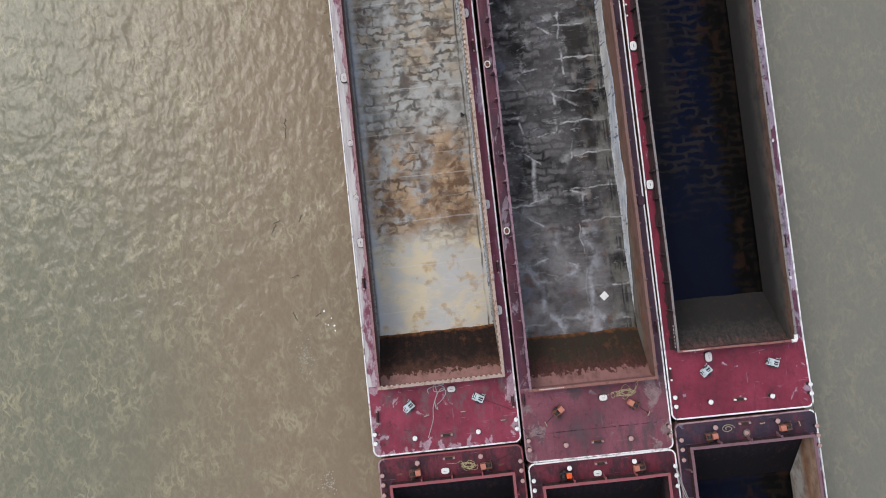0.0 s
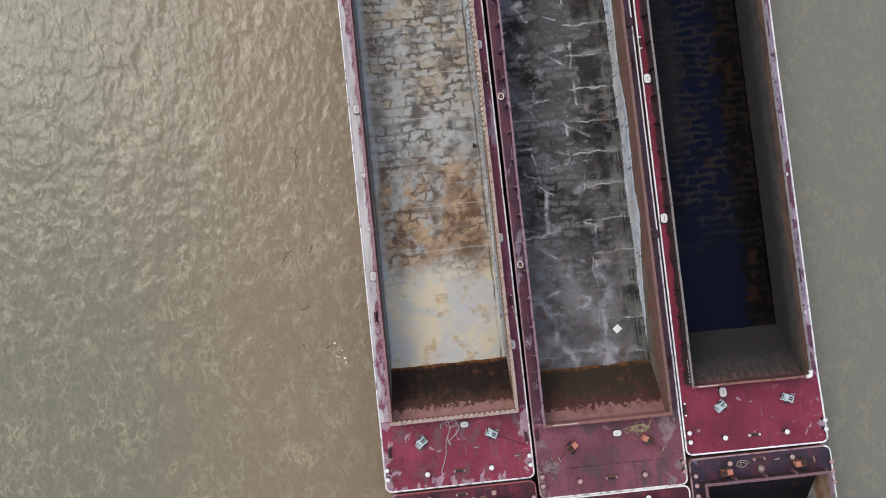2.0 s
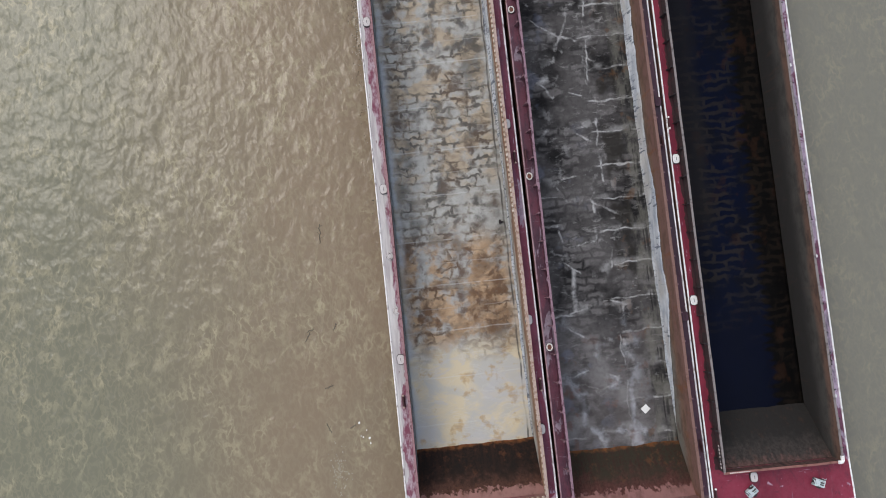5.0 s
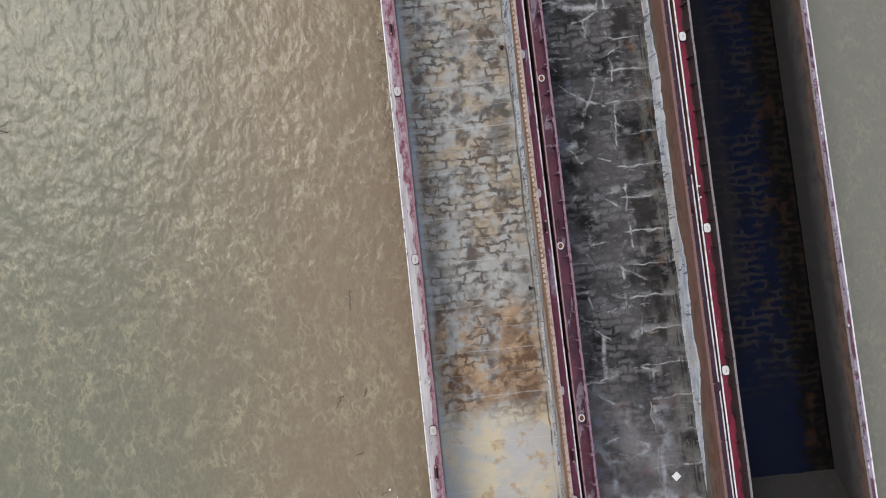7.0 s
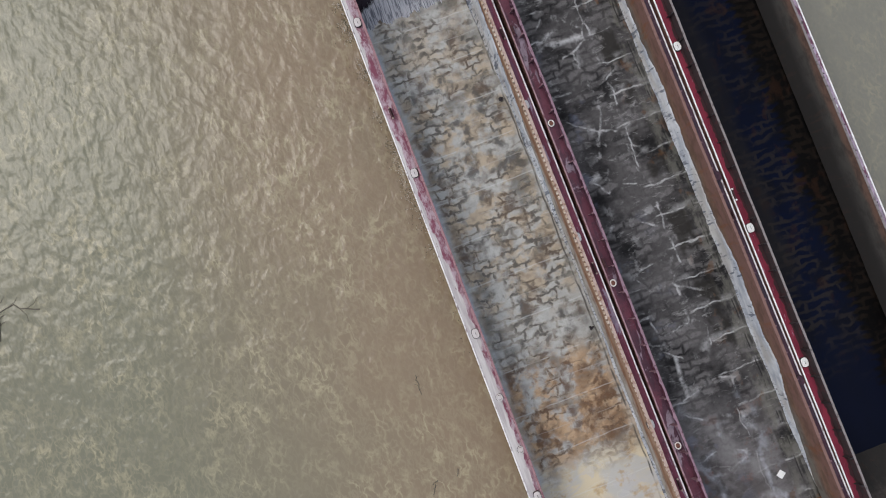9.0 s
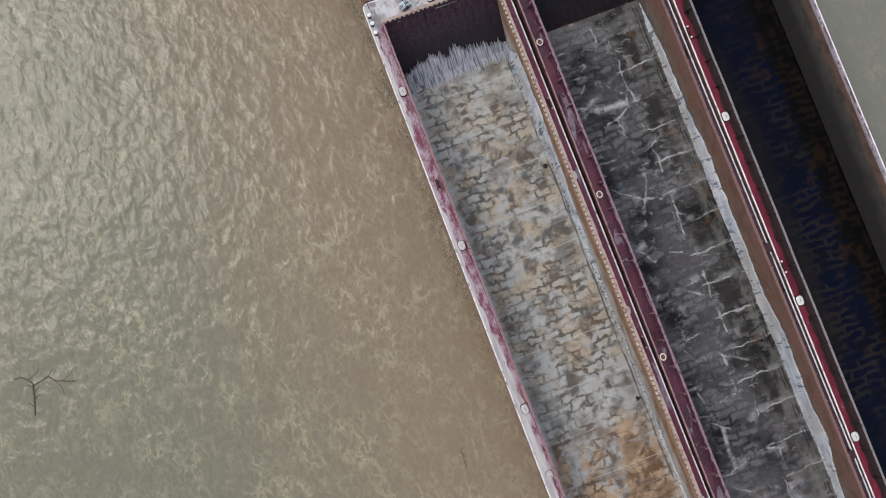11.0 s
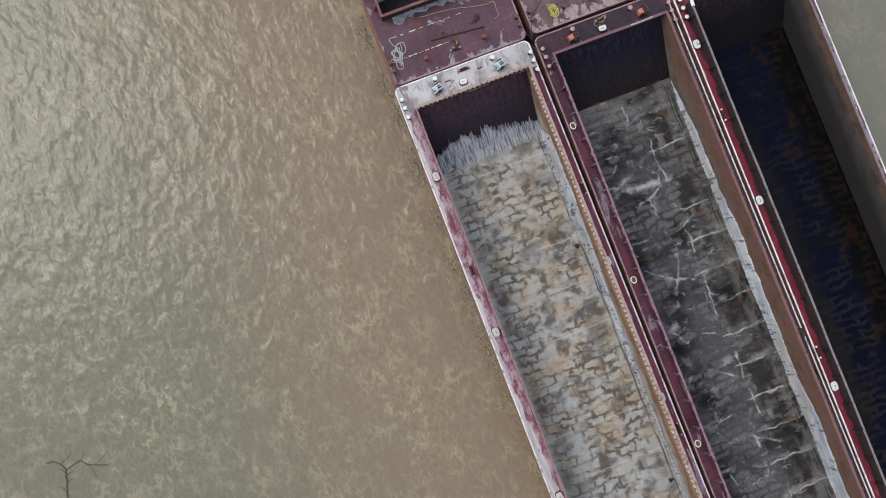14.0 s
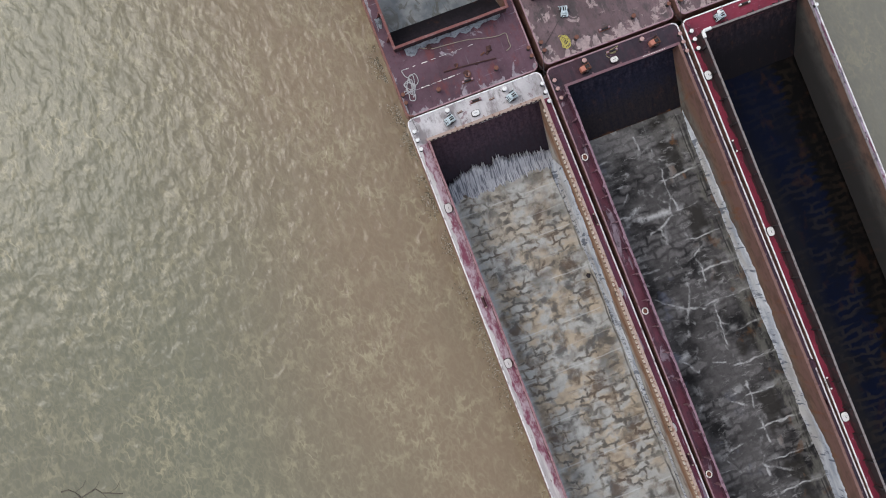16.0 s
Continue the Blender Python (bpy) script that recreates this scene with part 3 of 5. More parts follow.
def silt_c():
    """Wet blue-black residue, smooth at the south end, netted with brown rows and rust to the east."""
    k = Mat("blue_black_residue_brown_rows", rough=0.6, spec=0.06)
    y, x = k.axis("Y"), k.axis("X")
    w = k.warp(1.5, 0.55, co=k.warp(0.5, 0.8))
    joint, tone = k.lumps(2.2, 0.66, 0.28, w)
    joint = k.math("ADD", joint, k.math("MULTIPLY", k.math("SUBTRACT", k.noise((0.8, 1.1, 1), 4, rough=0.6), 0.5), 1.8))
    north = k.step(k.math("ADD", y, k.math("MULTIPLY", k.noise((0.3, 0.9, 1), 4), 8.0)), 17.0, 23.0)
    c = k.mix(k.noise((0.5, 0.25, 1), 4), (0.0022, 0.0032, 0.0075), (0.0022, 0.0041, 0.0150))
    c = k.mix(k.times(north, k.step(k.noise((0.7, 1.2, 1), 3), 0.46, 0.62), 0.7), c, (0.0018, 0.0038, 0.0135))
    c = k.mix(k.times(north, k.step(k.noise((0.35, 0.3, 1), 4), 0.44, 0.62), 0.6), c, (0.0042, 0.0041, 0.0046))
    grey = k.times(k.step(k.math("ADD", x, k.math("MULTIPLY", k.noise((0.5, 0.25, 1), 3), 2.0)), 5.6, 4.2), k.step(y, 20.0, 25.0), k.step(y, 52.0, 44.0))
    c = k.mix(k.math("MULTIPLY", grey, 0.85), c, (0.0135, 0.0126, 0.0130))
    vein = k.times(k.step(joint, 0.15, 0.9), k.step(k.noise((0.55, 0.6, 1), 4), 0.40, 0.56), k.step(y, 50.0, 40.0, 0.3, 1.0))
    c = k.mix(k.times(vein, north, 0.65), c, (0.0215, 0.0185, 0.0170))
    ragged = k.math("ADD", x, k.math("ADD", k.math("MULTIPLY", k.noise((0.4, 1.5, 1), 4), 1.6), k.math("MULTIPLY", joint, 0.5)))
    east = k.step(ragged, 7.75, 8.45)
    c = k.mix(k.step(y, 24.0, 40.0, 0.0, 0.3), c, (0.0014, 0.0026, 0.008))
    rows = k.mix(k.times(k.step(joint, 0.1, 0.8), k.step(k.noise((0.9, 0.5, 1), 4), 0.42, 0.58)), (0.0024, 0.0022, 0.0022), (0.0088, 0.0066, 0.0052))
    c = k.mix(east, c, rows)
    spots = k.times(k.step(k.noise((0.7, 0.5, 1), 4), 0.57, 0.67), k.step(x, 2.5, 7.0, 0.35, 1.0), k.most(north, east))
    c = k.mix(k.math("MULTIPLY", spots, 0.45), c, (0.026, 0.0125, 0.0075))
    k.bump(k.math("MULTIPLY", vein, north), 0.03, 0.5)
    return k.done(c, k.step(y, 18.0, 24.0, 0.5, 0.75))


def silt_bank():
    k = Mat("pale_silt_bank", rough=0.9, spec=0.15)
    c = k.mix(k.step(k.noise((1.6, 0.45, 1.2), 6, rough=0.6), 0.3, 0.7), (0.26, 0.285, 0.325), (0.53, 0.545, 0.56))
    c = k.mix(k.math("MULTIPLY", k.step(k.noise((0.6, 0.22, 0.6), 4), 0.48, 0.64), 0.6), c, (0.34, 0.315, 0.275))
    near = k.step(k.math("ADD", k.axis("Z"), k.math("MULTIPLY", k.noise((2, 0.9, 2), 4), 0.9)), 1.05, 1.75, 1, 0)
    tufts = k.math("MULTIPLY", k.step(k.noise((2.2, 5.0, 1.6), 6, rough=0.75, distort=0.5), 0.50, 0.60), near)
    c = k.mix(k.math("MULTIPLY", tufts, 0.85), c, (0.06, 0.062, 0.066))
    ticks = k.math("MULTIPLY", k.step(k.noise((0.9, 4.2, 0.9), 3, rough=0.5), 0.565, 0.63), k.step(k.noise((0.5, 0.5, 0.5), 3), 0.44, 0.56))
    c = k.mix(k.math("MULTIPLY", ticks, 0.8), c, (0.075, 0.085, 0.11))
    foot = k.math("MULTIPLY", k.step(k.math("ADD", k.axis("Z"), k.math("MULTIPLY", k.noise((1.5, 0.7, 1), 4), 0.5)), 0.62, 0.80, 1, 0), k.step(k.noise((0.8, 0.9, 1), 4), 0.36, 0.52))
    c = k.mix(k.math("MULTIPLY", foot, 0.85), c, (0.035, 0.036, 0.04))
    k.bump(k.noise((6, 3, 4), 5), 0.06, 0.8)
    return k.done(c)


def crust():
    k = Mat("streaked_silt_crust", rough=0.9, spec=0.15)
    c = k.mix(k.noise((12, 0.9, 0.9), 5), (0.12, 0.13, 0.165), (0.50, 0.50, 0.51))
    c = k.mix(k.math("MULTIPLY", k.step(k.noise((10, 0.9, 0.9), 5), 0.48, 0.60), 0.8), c, (0.07, 0.075, 0.095))
    k.bump(k.noise((10, 1.2, 1.2), 4), 0.05, 0.8)
    return k.done(c)


def river():
    """Silty river water: an opaque body, greener in the stream and browner along the hulls, with wavelet highlights
    painted into its colour, under a clear wind-ruffled skin.
    """
    k = Mat("silty_river_water", rough=0.9, spec=0.0)
    x = k.axis("X", k.warp(0.04, 9.0))
    c = k.mix(k.step(x, -26.0, -6.0), (0.141, 0.138, 0.095), (0.192, 0.144, 0.094))
    c = k.mix(k.math("MULTIPLY", k.step(k.noise(0.06, 4), 0.4, 0.7), 0.3), c, (0.150, 0.138, 0.094))
    c = k.mix(k.step(k.axis("X"), 24.0, 34.0), c, (0.150, 0.144, 0.117))
    # the painted highlights weaken towards the east
    glint_fade = k.step(k.axis("X"), 8.0, 24.0, 1.0, 0.35)
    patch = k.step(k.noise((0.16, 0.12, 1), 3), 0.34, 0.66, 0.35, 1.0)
    # pale net of light on the wavelet crests, painted into the body colour
    crest_glint = k.step(k.math("ABSOLUTE", k.math("SUBTRACT", k.noise((1.35, 0.75, 1), 3, co=k.warp(0.9, 0.9), rough=0.5), 0.5)), 0.0, 0.09, 1, 0)
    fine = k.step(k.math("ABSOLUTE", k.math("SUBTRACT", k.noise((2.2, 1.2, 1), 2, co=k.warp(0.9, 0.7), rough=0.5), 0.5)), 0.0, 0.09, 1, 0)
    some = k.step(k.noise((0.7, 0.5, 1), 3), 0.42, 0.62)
    # silt: strength of the painted crest highlights, coarse and fine together
    silt = k.math("ADD", k.times(crest_glint, some, 0.8), k.math("MULTIPLY", fine, 0.3))
    c = k.mix(k.times(silt, patch, glint_fade, 0.72), c, (0.325, 0.288, 0.183))
    # wavelets with sharp crests, over a slow swell
    w = k.warp(0.3, 1.2)
    crest = k.math("ABSOLUTE", k.math("SUBTRACT", k.noise((0.62, 0.42, 1), 2, co=w, rough=0.45), 0.5))
    chop = k.noise((1.5, 0.95, 1), 2, co=w, rough=0.4)
    k.bump(k.noise((0.4, 0.3, 1), 2, co=w), 0.25, 1.0)
    k.bump(k.math("SUBTRACT", 1.0, crest), 0.21, 1.0)
    k.bump(chop, 0.11, 1.0)
    k.bump(k.noise((4.0, 2.6, 1), 2, co=w), 0.03, 1.0)
    skin, k.bumps = k.bumps, None
    k.bump(k.math("SUBTRACT", 1.0, crest), 0.20, 0.4)
    k.bump(chop, 0.10, 0.4)
    k.b.inputs["Coat Weight"].default_value = 1.0
    k.b.inputs["Coat IOR"].default_value = 1.36
    k.b.inputs["Coat Roughness"].default_value = 0.24
    k.l.new(skin, k.b.inputs["Coat Normal"])
    return k.done(c)


water_mat = river()
silt_a_mat, silt_b_mat, silt_c_mat, bank_mat, crust_mat = silt_a(), silt_b(), silt_c(), silt_bank(), crust()


# ---- mesh helpers ----
def put(name, bm, mat, parent=None, label="", m=None):
    me = bpy.data.meshes.new(name)
    bmesh.ops.recalc_face_normals(bm, faces=bm.faces)
    bm.to_mesh(me)
    bm.free()
    me.materials.append(mat)
    return put_mesh(name, me, parent, label, m)


def put_mesh(name, me, parent=None, label="", m=None):
    ob = new(name, me)
    if parent is not None:
        ob.parent = parent
    if m is not None:
        ob.matrix_basis = m
    if label:
        ob["label"] = label
    return ob


def part(name, bm, mat, parent, label="", m=None):
    return put(name, bm, mat, parent, label, m)


def add_box(bm, x0, x1, y0, y1, z0, z1):
    v = [bm.verts.new((x, y, z)) for z in (z0, z1) for x, y in ((x0, y0), (x1, y0), (x1, y1), (x0, y1))]
    for f in ((3, 2, 1, 0), (4, 5, 6, 7), (0, 1, 5, 4), (1, 2, 6, 5), (2, 3, 7, 6), (3, 0, 4, 7)):
        bm.faces.new([v[i] for i in f])
    return v


def box(x0, x1, y0, y1, z0, z1, bevel=0.0):
    bm = bmesh.new()
    add_box(bm, x0, x1, y0, y1, z0, z1)
    if bevel:
        bmesh.ops.bevel(bm, geom=bm.edges[:], offset=bevel, segments=2, affect="EDGES", profile=0.6)
    return bm


def prism(outline, z0, z1, bevel=0.0):
    bm = bmesh.new()
    a = [bm.verts.new((x, y, z0)) for x, y in outline]
    b = [bm.verts.new((x, y, z1)) for x, y in outline]
    bm.faces.new(a[::-1])
    top = bm.faces.new(b)
    for i in range(len(a)):
        j = (i + 1) % len(a)
        bm.faces.new((a[i], a[j], b[j], b[i]))
    if bevel:
        bmesh.ops.bevel(bm, geom=list(top.edges), offset=bevel, segments=2, affect="EDGES", profile=0.6)
    return bm


def lathe(profile, n=18, axis="z", centre=(0, 0, 0)):
    """A turned body from (radius, height) pairs."""
    bm = bmesh.new()
    rings = []
    for r, h in profile:
        ring = []
        for i in range(n):
            a = 2 * math.pi * i / n
            p = (r * math.cos(a), r * math.sin(a), h)
            if axis == "x":
                p = (h, p[0], p[1])
            ring.append(bm.verts.new((p[0] + centre[0], p[1] + centre[1], p[2] + centre[2])))
        rings.append(ring)
    for a, b in zip(rings, rings[1:]):
        for i in range(n):
            j = (i + 1) % n
            bm.faces.new((a[i], a[j], b[j], b[i]))
    bm.faces.new(rings[0][::-1])
    bm.faces.new(rings[-1])
    return bm


def tube(points, r, n=6, closed=False, bm=None):
    """A round bar swept along points."""
    bm = bm or bmesh.new()
    pts = [Vector(p) for p in points]
    rings = []
    count = len(pts)
    for i, p in enumerate(pts):
        a = pts[(i - 1) % count] if closed or i else p
        b = pts[(i + 1) % count] if closed or i < count - 1 else p
        t = (b - a).normalized() if (b - a).length > 1e-6 else Vector((1, 0, 0))
        side = t.cross(Vector((0, 0, 1)))
        side = side.normalized() if side.length > 1e-4 else Vector((1, 0, 0))
        up = side.cross(t)
        rings.append([bm.verts.new(p + r * (math.cos(2 * math.pi * j / n) * side + math.sin(2 * math.pi * j / n) * up)) for j in range(n)])
    pairs = list(zip(rings, rings[1:])) + ([(rings[-1], rings[0])] if closed else [])
    for a, b in pairs:
        for j in range(n):
            k = (j + 1) % n
            bm.faces.new((a[j], a[k], b[k], b[j]))
    if not closed:
        bm.faces.new(rings[0][::-1])
        bm.faces.new(rings[-1])
    return bm


def rounded(x0, x1, y0, y1, r, n=6):
    out = []
    for cx, cy, a0 in ((x1 - r, y0 + r, -90), (x1 - r, y1 - r, 0), (x0 + r, y1 - r, 90), (x0 + r, y0 + r, 180)):
        for i in range(n + 1):
            a = radians(a0 + 90 * i / n)
            out.append((cx + r * math.cos(a), cy + r * math.sin(a)))
    return out


def fbm(x, y, s, seed=0.0):
    return noise.fractal(Vector((x * s, y * s, seed)), 1.0, 2.0, 4)


# ---- the river ----
def build_river():
    bm = bmesh.new()
    steps = [-2500, -600, -200, -90, -40, 0, 40, 90, 200, 600, 2500]
    grid = [[bm.verts.new((x + 15, y + 15, 0.0)) for x in steps] for y in steps]
    for r0, r1 in zip(grid, grid[1:]):
        for i in range(len(steps) - 1):
            bm.faces.new((r0[i], r0[i + 1], r1[i + 1], r1[i]))
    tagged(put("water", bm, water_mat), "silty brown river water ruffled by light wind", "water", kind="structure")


build_river()

# ---- barges ----
DECK, TOP = 3.2, 4.12  # deck and coaming heights above the water


def shared(bm, name, mat):
    me = bpy.data.meshes.new(name)
    bmesh.ops.recalc_face_normals(bm, faces=bm.faces)
    bm.to_mesh(me)
    bm.free()
    me.materials.append(mat)
    return me


def gusset():
    """A triangular coaming bracket with a small cap plate, standing outwards along +x."""
    bm = bmesh.new()
    t = 0.022
    out = ((0.0, 0.0), (0.30, 0.0), (0.30, 0.10), (0.10, 0.80), (0.0, 0.80))
    a = [bm.verts.new((x, -t, z)) for x, z in out]
    b = [bm.verts.new((x, t, z)) for x, z in out]
    bm.faces.new(a)
    bm.faces.new(b[::-1])
    for i in range(5):
        j = (i + 1) % 5
        bm.faces.new((a[j], a[i], b[i], b[j]))
    add_box(bm, 0.0, 0.22, -0.05, 0.05, 0.80, 0.83)
    return bm


GUSSETS = {}


def gusset_mesh(mat):
    if mat.name not in GUSSETS:
        GUSSETS[mat.name] = shared(gusset(), "bracket", mat)
    return GUSSETS[mat.name]


POST, CAPS = shared(lathe([(0.17, 0.0), (0.17, 0.03), (0.125, 0.05), (0.125, 0.36), (0.15, 0.38)], 16), "post", dark_steel), {}


def cap_mesh(mat):
    if mat.name not in CAPS:
        CAPS[mat.name] = shared(lathe([(0.19, 0.0), (0.205, 0.015), (0.205, 0.05), (0.18, 0.075), (0.06, 0.085)], 20), "cap", mat)
    return CAPS[mat.name]


def bollard(barge, x, y, cap, scale=1.0):
    post = put_mesh("bollard", POST, barge, m=Matrix.LocRotScale((x, y, DECK), None, (scale, scale, 1)))
    put_mesh("cap", cap_mesh(cap), post, m=pose(0, 0, 0.38))


def hatch(barge, x, y, lid_mat, long=0.34, wide=0.25, turn=0.0):
    """An oval manhole: a coaming ring on a dark pad, with a lid and a grab bar."""
    m = pose(x, y, DECK, 0, 0, turn)
    ring = part("manhole", prism([((long + 0.035) * math.copysign(abs(math.cos(a)) ** 0.65, math.cos(a)), (wide + 0.035) * math.copysign(abs(math.sin(a)) ** 0.65, math.sin(a))) for a in [2 * math.pi * i / 24 for i in range(24)]], 0.0, 0.13, 0.02), dark_steel, barge, m=m)
    part("lid", prism([(long * math.copysign(abs(math.cos(a)) ** 0.65, math.cos(a)), wide * math.copysign(abs(math.sin(a)) ** 0.65, math.sin(a))) for a in [2 * math.pi * i / 24 for i in range(24)]], 0.13, 0.18, 0.02), lid_mat, ring, "painted oval manhole lid")
    part("grab_bar", tube([(-0.1, 0, 0.18), (-0.08, 0, 0.23), (0.08, 0, 0.23), (0.1, 0, 0.18)], 0.014), dark_steel, ring)


def ring_hatch(barge, x, y, mat):
    """A round opening with a pale rim and a rust-stained sunk lid."""
    pad = part("manhole", lathe([(0.28, 0.0), (0.28, 0.05), (0.24, 0.06)], 22), dark_steel, barge, m=pose(x, y, DECK))
    part("rim", tube([(0.20 * math.cos(a), 0.235 * math.sin(a), 0.11) for a in [2 * math.pi * i / 22 for i in range(22)]], 0.05, 6, True), mat, pad, "worn white rim of a manhole")
    part("lid", lathe([(0.155, 0.06), (0.155, 0.11), (0.10, 0.13)], 18), {flaked_white: rust_steel, dull_cap: dull_cap}.get(mat, pink_cap), pad)


def kevel(barge, x, y, turn, tip):
    """A two-horned cleat on a dark pad."""
    pad = part("kevel", box(-0.11, 0.11, -0.42, 0.42, 0, 0.04, 0.015), kevel_mat, barge, m=pose(x, y, DECK, 0, 0, turn))
    part("stem", box(-0.05, 0.05, -0.16, 0.16, 0.04, 0.2, 0.02), kevel_mat, pad)
    part("bar", tube([(0, -0.42, 0.2), (0, -0.2, 0.24), (0, 0.2, 0.24), (0, 0.42, 0.2)], 0.05, 8), kevel_mat, pad)
    for s in (-1, 1):
        part("horn_tip", lathe([(0.04, 0.0), (0.07, 0.015), (0.07, 0.1), (0.04, 0.12)], 12), tip, pad, "painted cleat tip", m=pose(0, 0.42 * s, 0.17))


def chock(barge, x, y, tip, turn=0.0):
    """A flat roller chock at the deck's end: a cradle with a roller between two painted cheeks."""
    base = part("roller_chock", box(-0.62, 0.62, -0.17, 0.17, 0, 0.05, 0.015), rust_steel, barge, m=pose(x, y, DECK, 0, 0, turn) @ Matrix.Diagonal((0.72, 0.8, 0.8, 1.0)))
    part("roller", lathe([(0.08, -0.36), (0.11, -0.33), (0.09, 0.0), (0.11, 0.33), (0.08, 0.36)], 14, "x", (0, 0, 0.17)), dark_steel, base)
    for s in (-1, 1):
        part("cheek", box(0.5 * s - 0.11, 0.5 * s + 0.11, -0.08, 0.08, 0.05, 0.26, 0.03), tip, base)


def barge(label, x, y, width, length, turn, hx0, hx1, south, north, mats, posts, floor_z=0.2, run_s=3.4, run_n=4.0, north_posts=True):
    """An open hopper barge. x, y: its south-west corner; hx0, hx1: the hopper's sides; south, north: lengths of the end decks."""
    ob = tagged(new("barge"), label, "barge", "moored hopper barges")
    ob.matrix_world = pose(x, y, 0, 0, 0, -turn)
    W, L, S, N = width, length, south, length - north
    r = 0.42
    outline = rounded(0, W, 0, L, r)
    flare, out = mats.get("flare", 0.0), mats.get("west_out", 0.0)
    outline = [(px - out if px < W / 2 else px, py) for px, py in outline]
    if flare:  # the side swings out to a wider south-east corner
        outline = [(px + flare, py) if i < 7 else (px, py) for i, (px, py) in enumerate(outline)]
        outline.insert(7, (W, S))
    # hull: flared in slightly below the deck
    bm = bmesh.new()
    rings = [[bm.verts.new((W / 2 + (px - W / 2) * k, L / 2 + (py - L / 2) * q, z)) for px, py in outline] for z, k, q in ((-0.5, 0.985, 0.94), (0.3, 1.0, 0.985), (1.6, 1.0, 1.0), (DECK - 0.12, 1.0, 1.0))]
    for a, b in zip(rings, rings[1:]):
        for i in range(len(a)):
            j = (i + 1) % len(a)
            bm.faces.new((a[i], a[j], b[j], b[i]))
    bm.faces.new(rings[0][::-1])
    part("hull", bm, hull_paint, ob)
    # decks
    z0, z1 = DECK - 0.12, DECK
    so = [p for p in outline if p[1] <= r + 1e-6]
    so = sorted([p for p in so if p[0] > W / 2], key=lambda p: p[1])
    sw = sorted([p for p in outline if p[1] <= r + 1e-6 and p[0] < W / 2], key=lambda p: -p[1])
    part("end_deck", prism(sw + so + [(W, S), (-out, S)], z0, z1), mats["south"], ob)
    nw = sorted([p for p in outline if p[1] >= L - r - 1e-6 and p[0] < W / 2], key=lambda p: -p[1])
    ne = sorted([p for p in outline if p[1] >= L - r - 1e-6 and p[0] > W / 2], key=lambda p: p[1])
    part("end_deck", prism([(-out, N), (W, N)] + ne + nw, z0, z1), mats["north"], ob)
    part("gunwale", prism([(-out, S), (hx0 - 0.05, S), (hx0 - 0.05, N), (-out, N)], z0, z1), mats["west"], ob)
    part("gunwale", prism([(hx1 + 0.05, S), (W, S), (W, N), (hx1 + 0.05, N)], z0, z1), mats["east"], ob)
    # rub rail along the deck edge, laid in four runs
    zr = DECK - 0.01
    for i, nm in enumerate(("rail_s", "rail_e", "rail_n", "rail_w")):
        run = {"rail_e": [p for p in outline if p[0] > W - r - 1e-6], "rail_w": [p for p in outline if p[0] < r + 1e-6]}.get(nm)
        if run:
            run = sorted(run, key=lambda p: p[1])
            n = 40
            lo, hi = run[:len(run) // 2], run[len(run) // 2:]
            mid = [(lo[-1][0] + (hi[0][0] - lo[-1][0]) * k / n, lo[-1][1] + (hi[0][1] - lo[-1][1]) * k / n) for k in range(1, n)]
            pts = lo + mid + hi
            rad = mats.get("rail_size", 0.062)
            pts = [(px + 0.012 * fbm(px, py, 0.6, i), py, zr + 0.01 * fbm(px, py, 0.9, i + 5)) for px, py in pts]
        else:
            yy = 0.0 if nm == "rail_s" else L
            pts = [(r + 0.02 - out + (W - 2 * r - 0.04 + out + (flare if nm == "rail_s" else 0.0)) * k / 14, yy + 0.01 * fbm(k, yy, 0.7, 3), zr) for k in range(15)]
            rad = mats.get("rail_size", 0.062)
        part("rub_rail", tube(pts, rad, 8), mats[nm], ob)
    # hopper: floor, two upright sides and two sloped ends
    t = 0.05
    part("hopper_floor", box(hx0, hx1, S + run_s, N - run_n, floor_z - 0.3, floor_z - 0.2), mats["w_s"], ob)
    for px, key in ((hx0 - t, "w_w"), (hx1, "w_e")):
        part("hopper_side", box(px, px + t, S, N, floor_z - 0.3, TOP - 0.06), mats[key], ob)
    for y_top, y_foot, key in ((S, S + run_s, "w_s"), (N, N - run_n, "w_n")):
        d = 1 if y_foot > y_top else -1
        prof = [(y_top, TOP - 0.06), (y_top, DECK - 0.25), (y_foot, floor_z - 0.2), (y_foot - d * 0.12, floor_z - 0.3), (y_top - d * t, DECK - 0.3), (y_top - d * t, TOP - 0.06)]
        bm = bmesh.new()
        nx = 12
        cols = [[bm.verts.new((hx0 + (hx1 - hx0) * i / nx, py + 0.02 * fbm(i * 0.9, pz * 2, 0.8, 2), pz)) for py, pz in prof] for i in range(nx + 1)]
        for a, b in zip(cols, cols[1:]):
            for i in range(6):
                j = (i + 1) % 6
                bm.faces.new((a[i], a[j], b[j], b[i]))
        bm.faces.new(cols[0])
        bm.faces.new(cols[-1][::-1])
        part("hopper_end", bm, mats[key], ob)
    # coaming rail: a flanged bar on each side, a little bent
    fl = mats.get("flange", 0.10)
    for nm, (ax, ay), (bx, by) in (("w", (hx0 - 0.03, S - 0.08), (hx0 - 0.03, N + 0.08)), ("e", (hx1 + 0.03, S - 0.08), (hx1 + 0.03, N + 0.08)), ("s", (hx0 - 0.10, S - 0.03), (hx1 + 0.10, S - 0.03)), ("n", (hx0 - 0.10, N + 0.03), (hx1 + 0.10, N + 0.03))):
        torn = nm in mats.get("ragged", "")
        n = 400 if torn else 48 if nm in "we" else 12
        bm = bmesh.new()
        cols = []
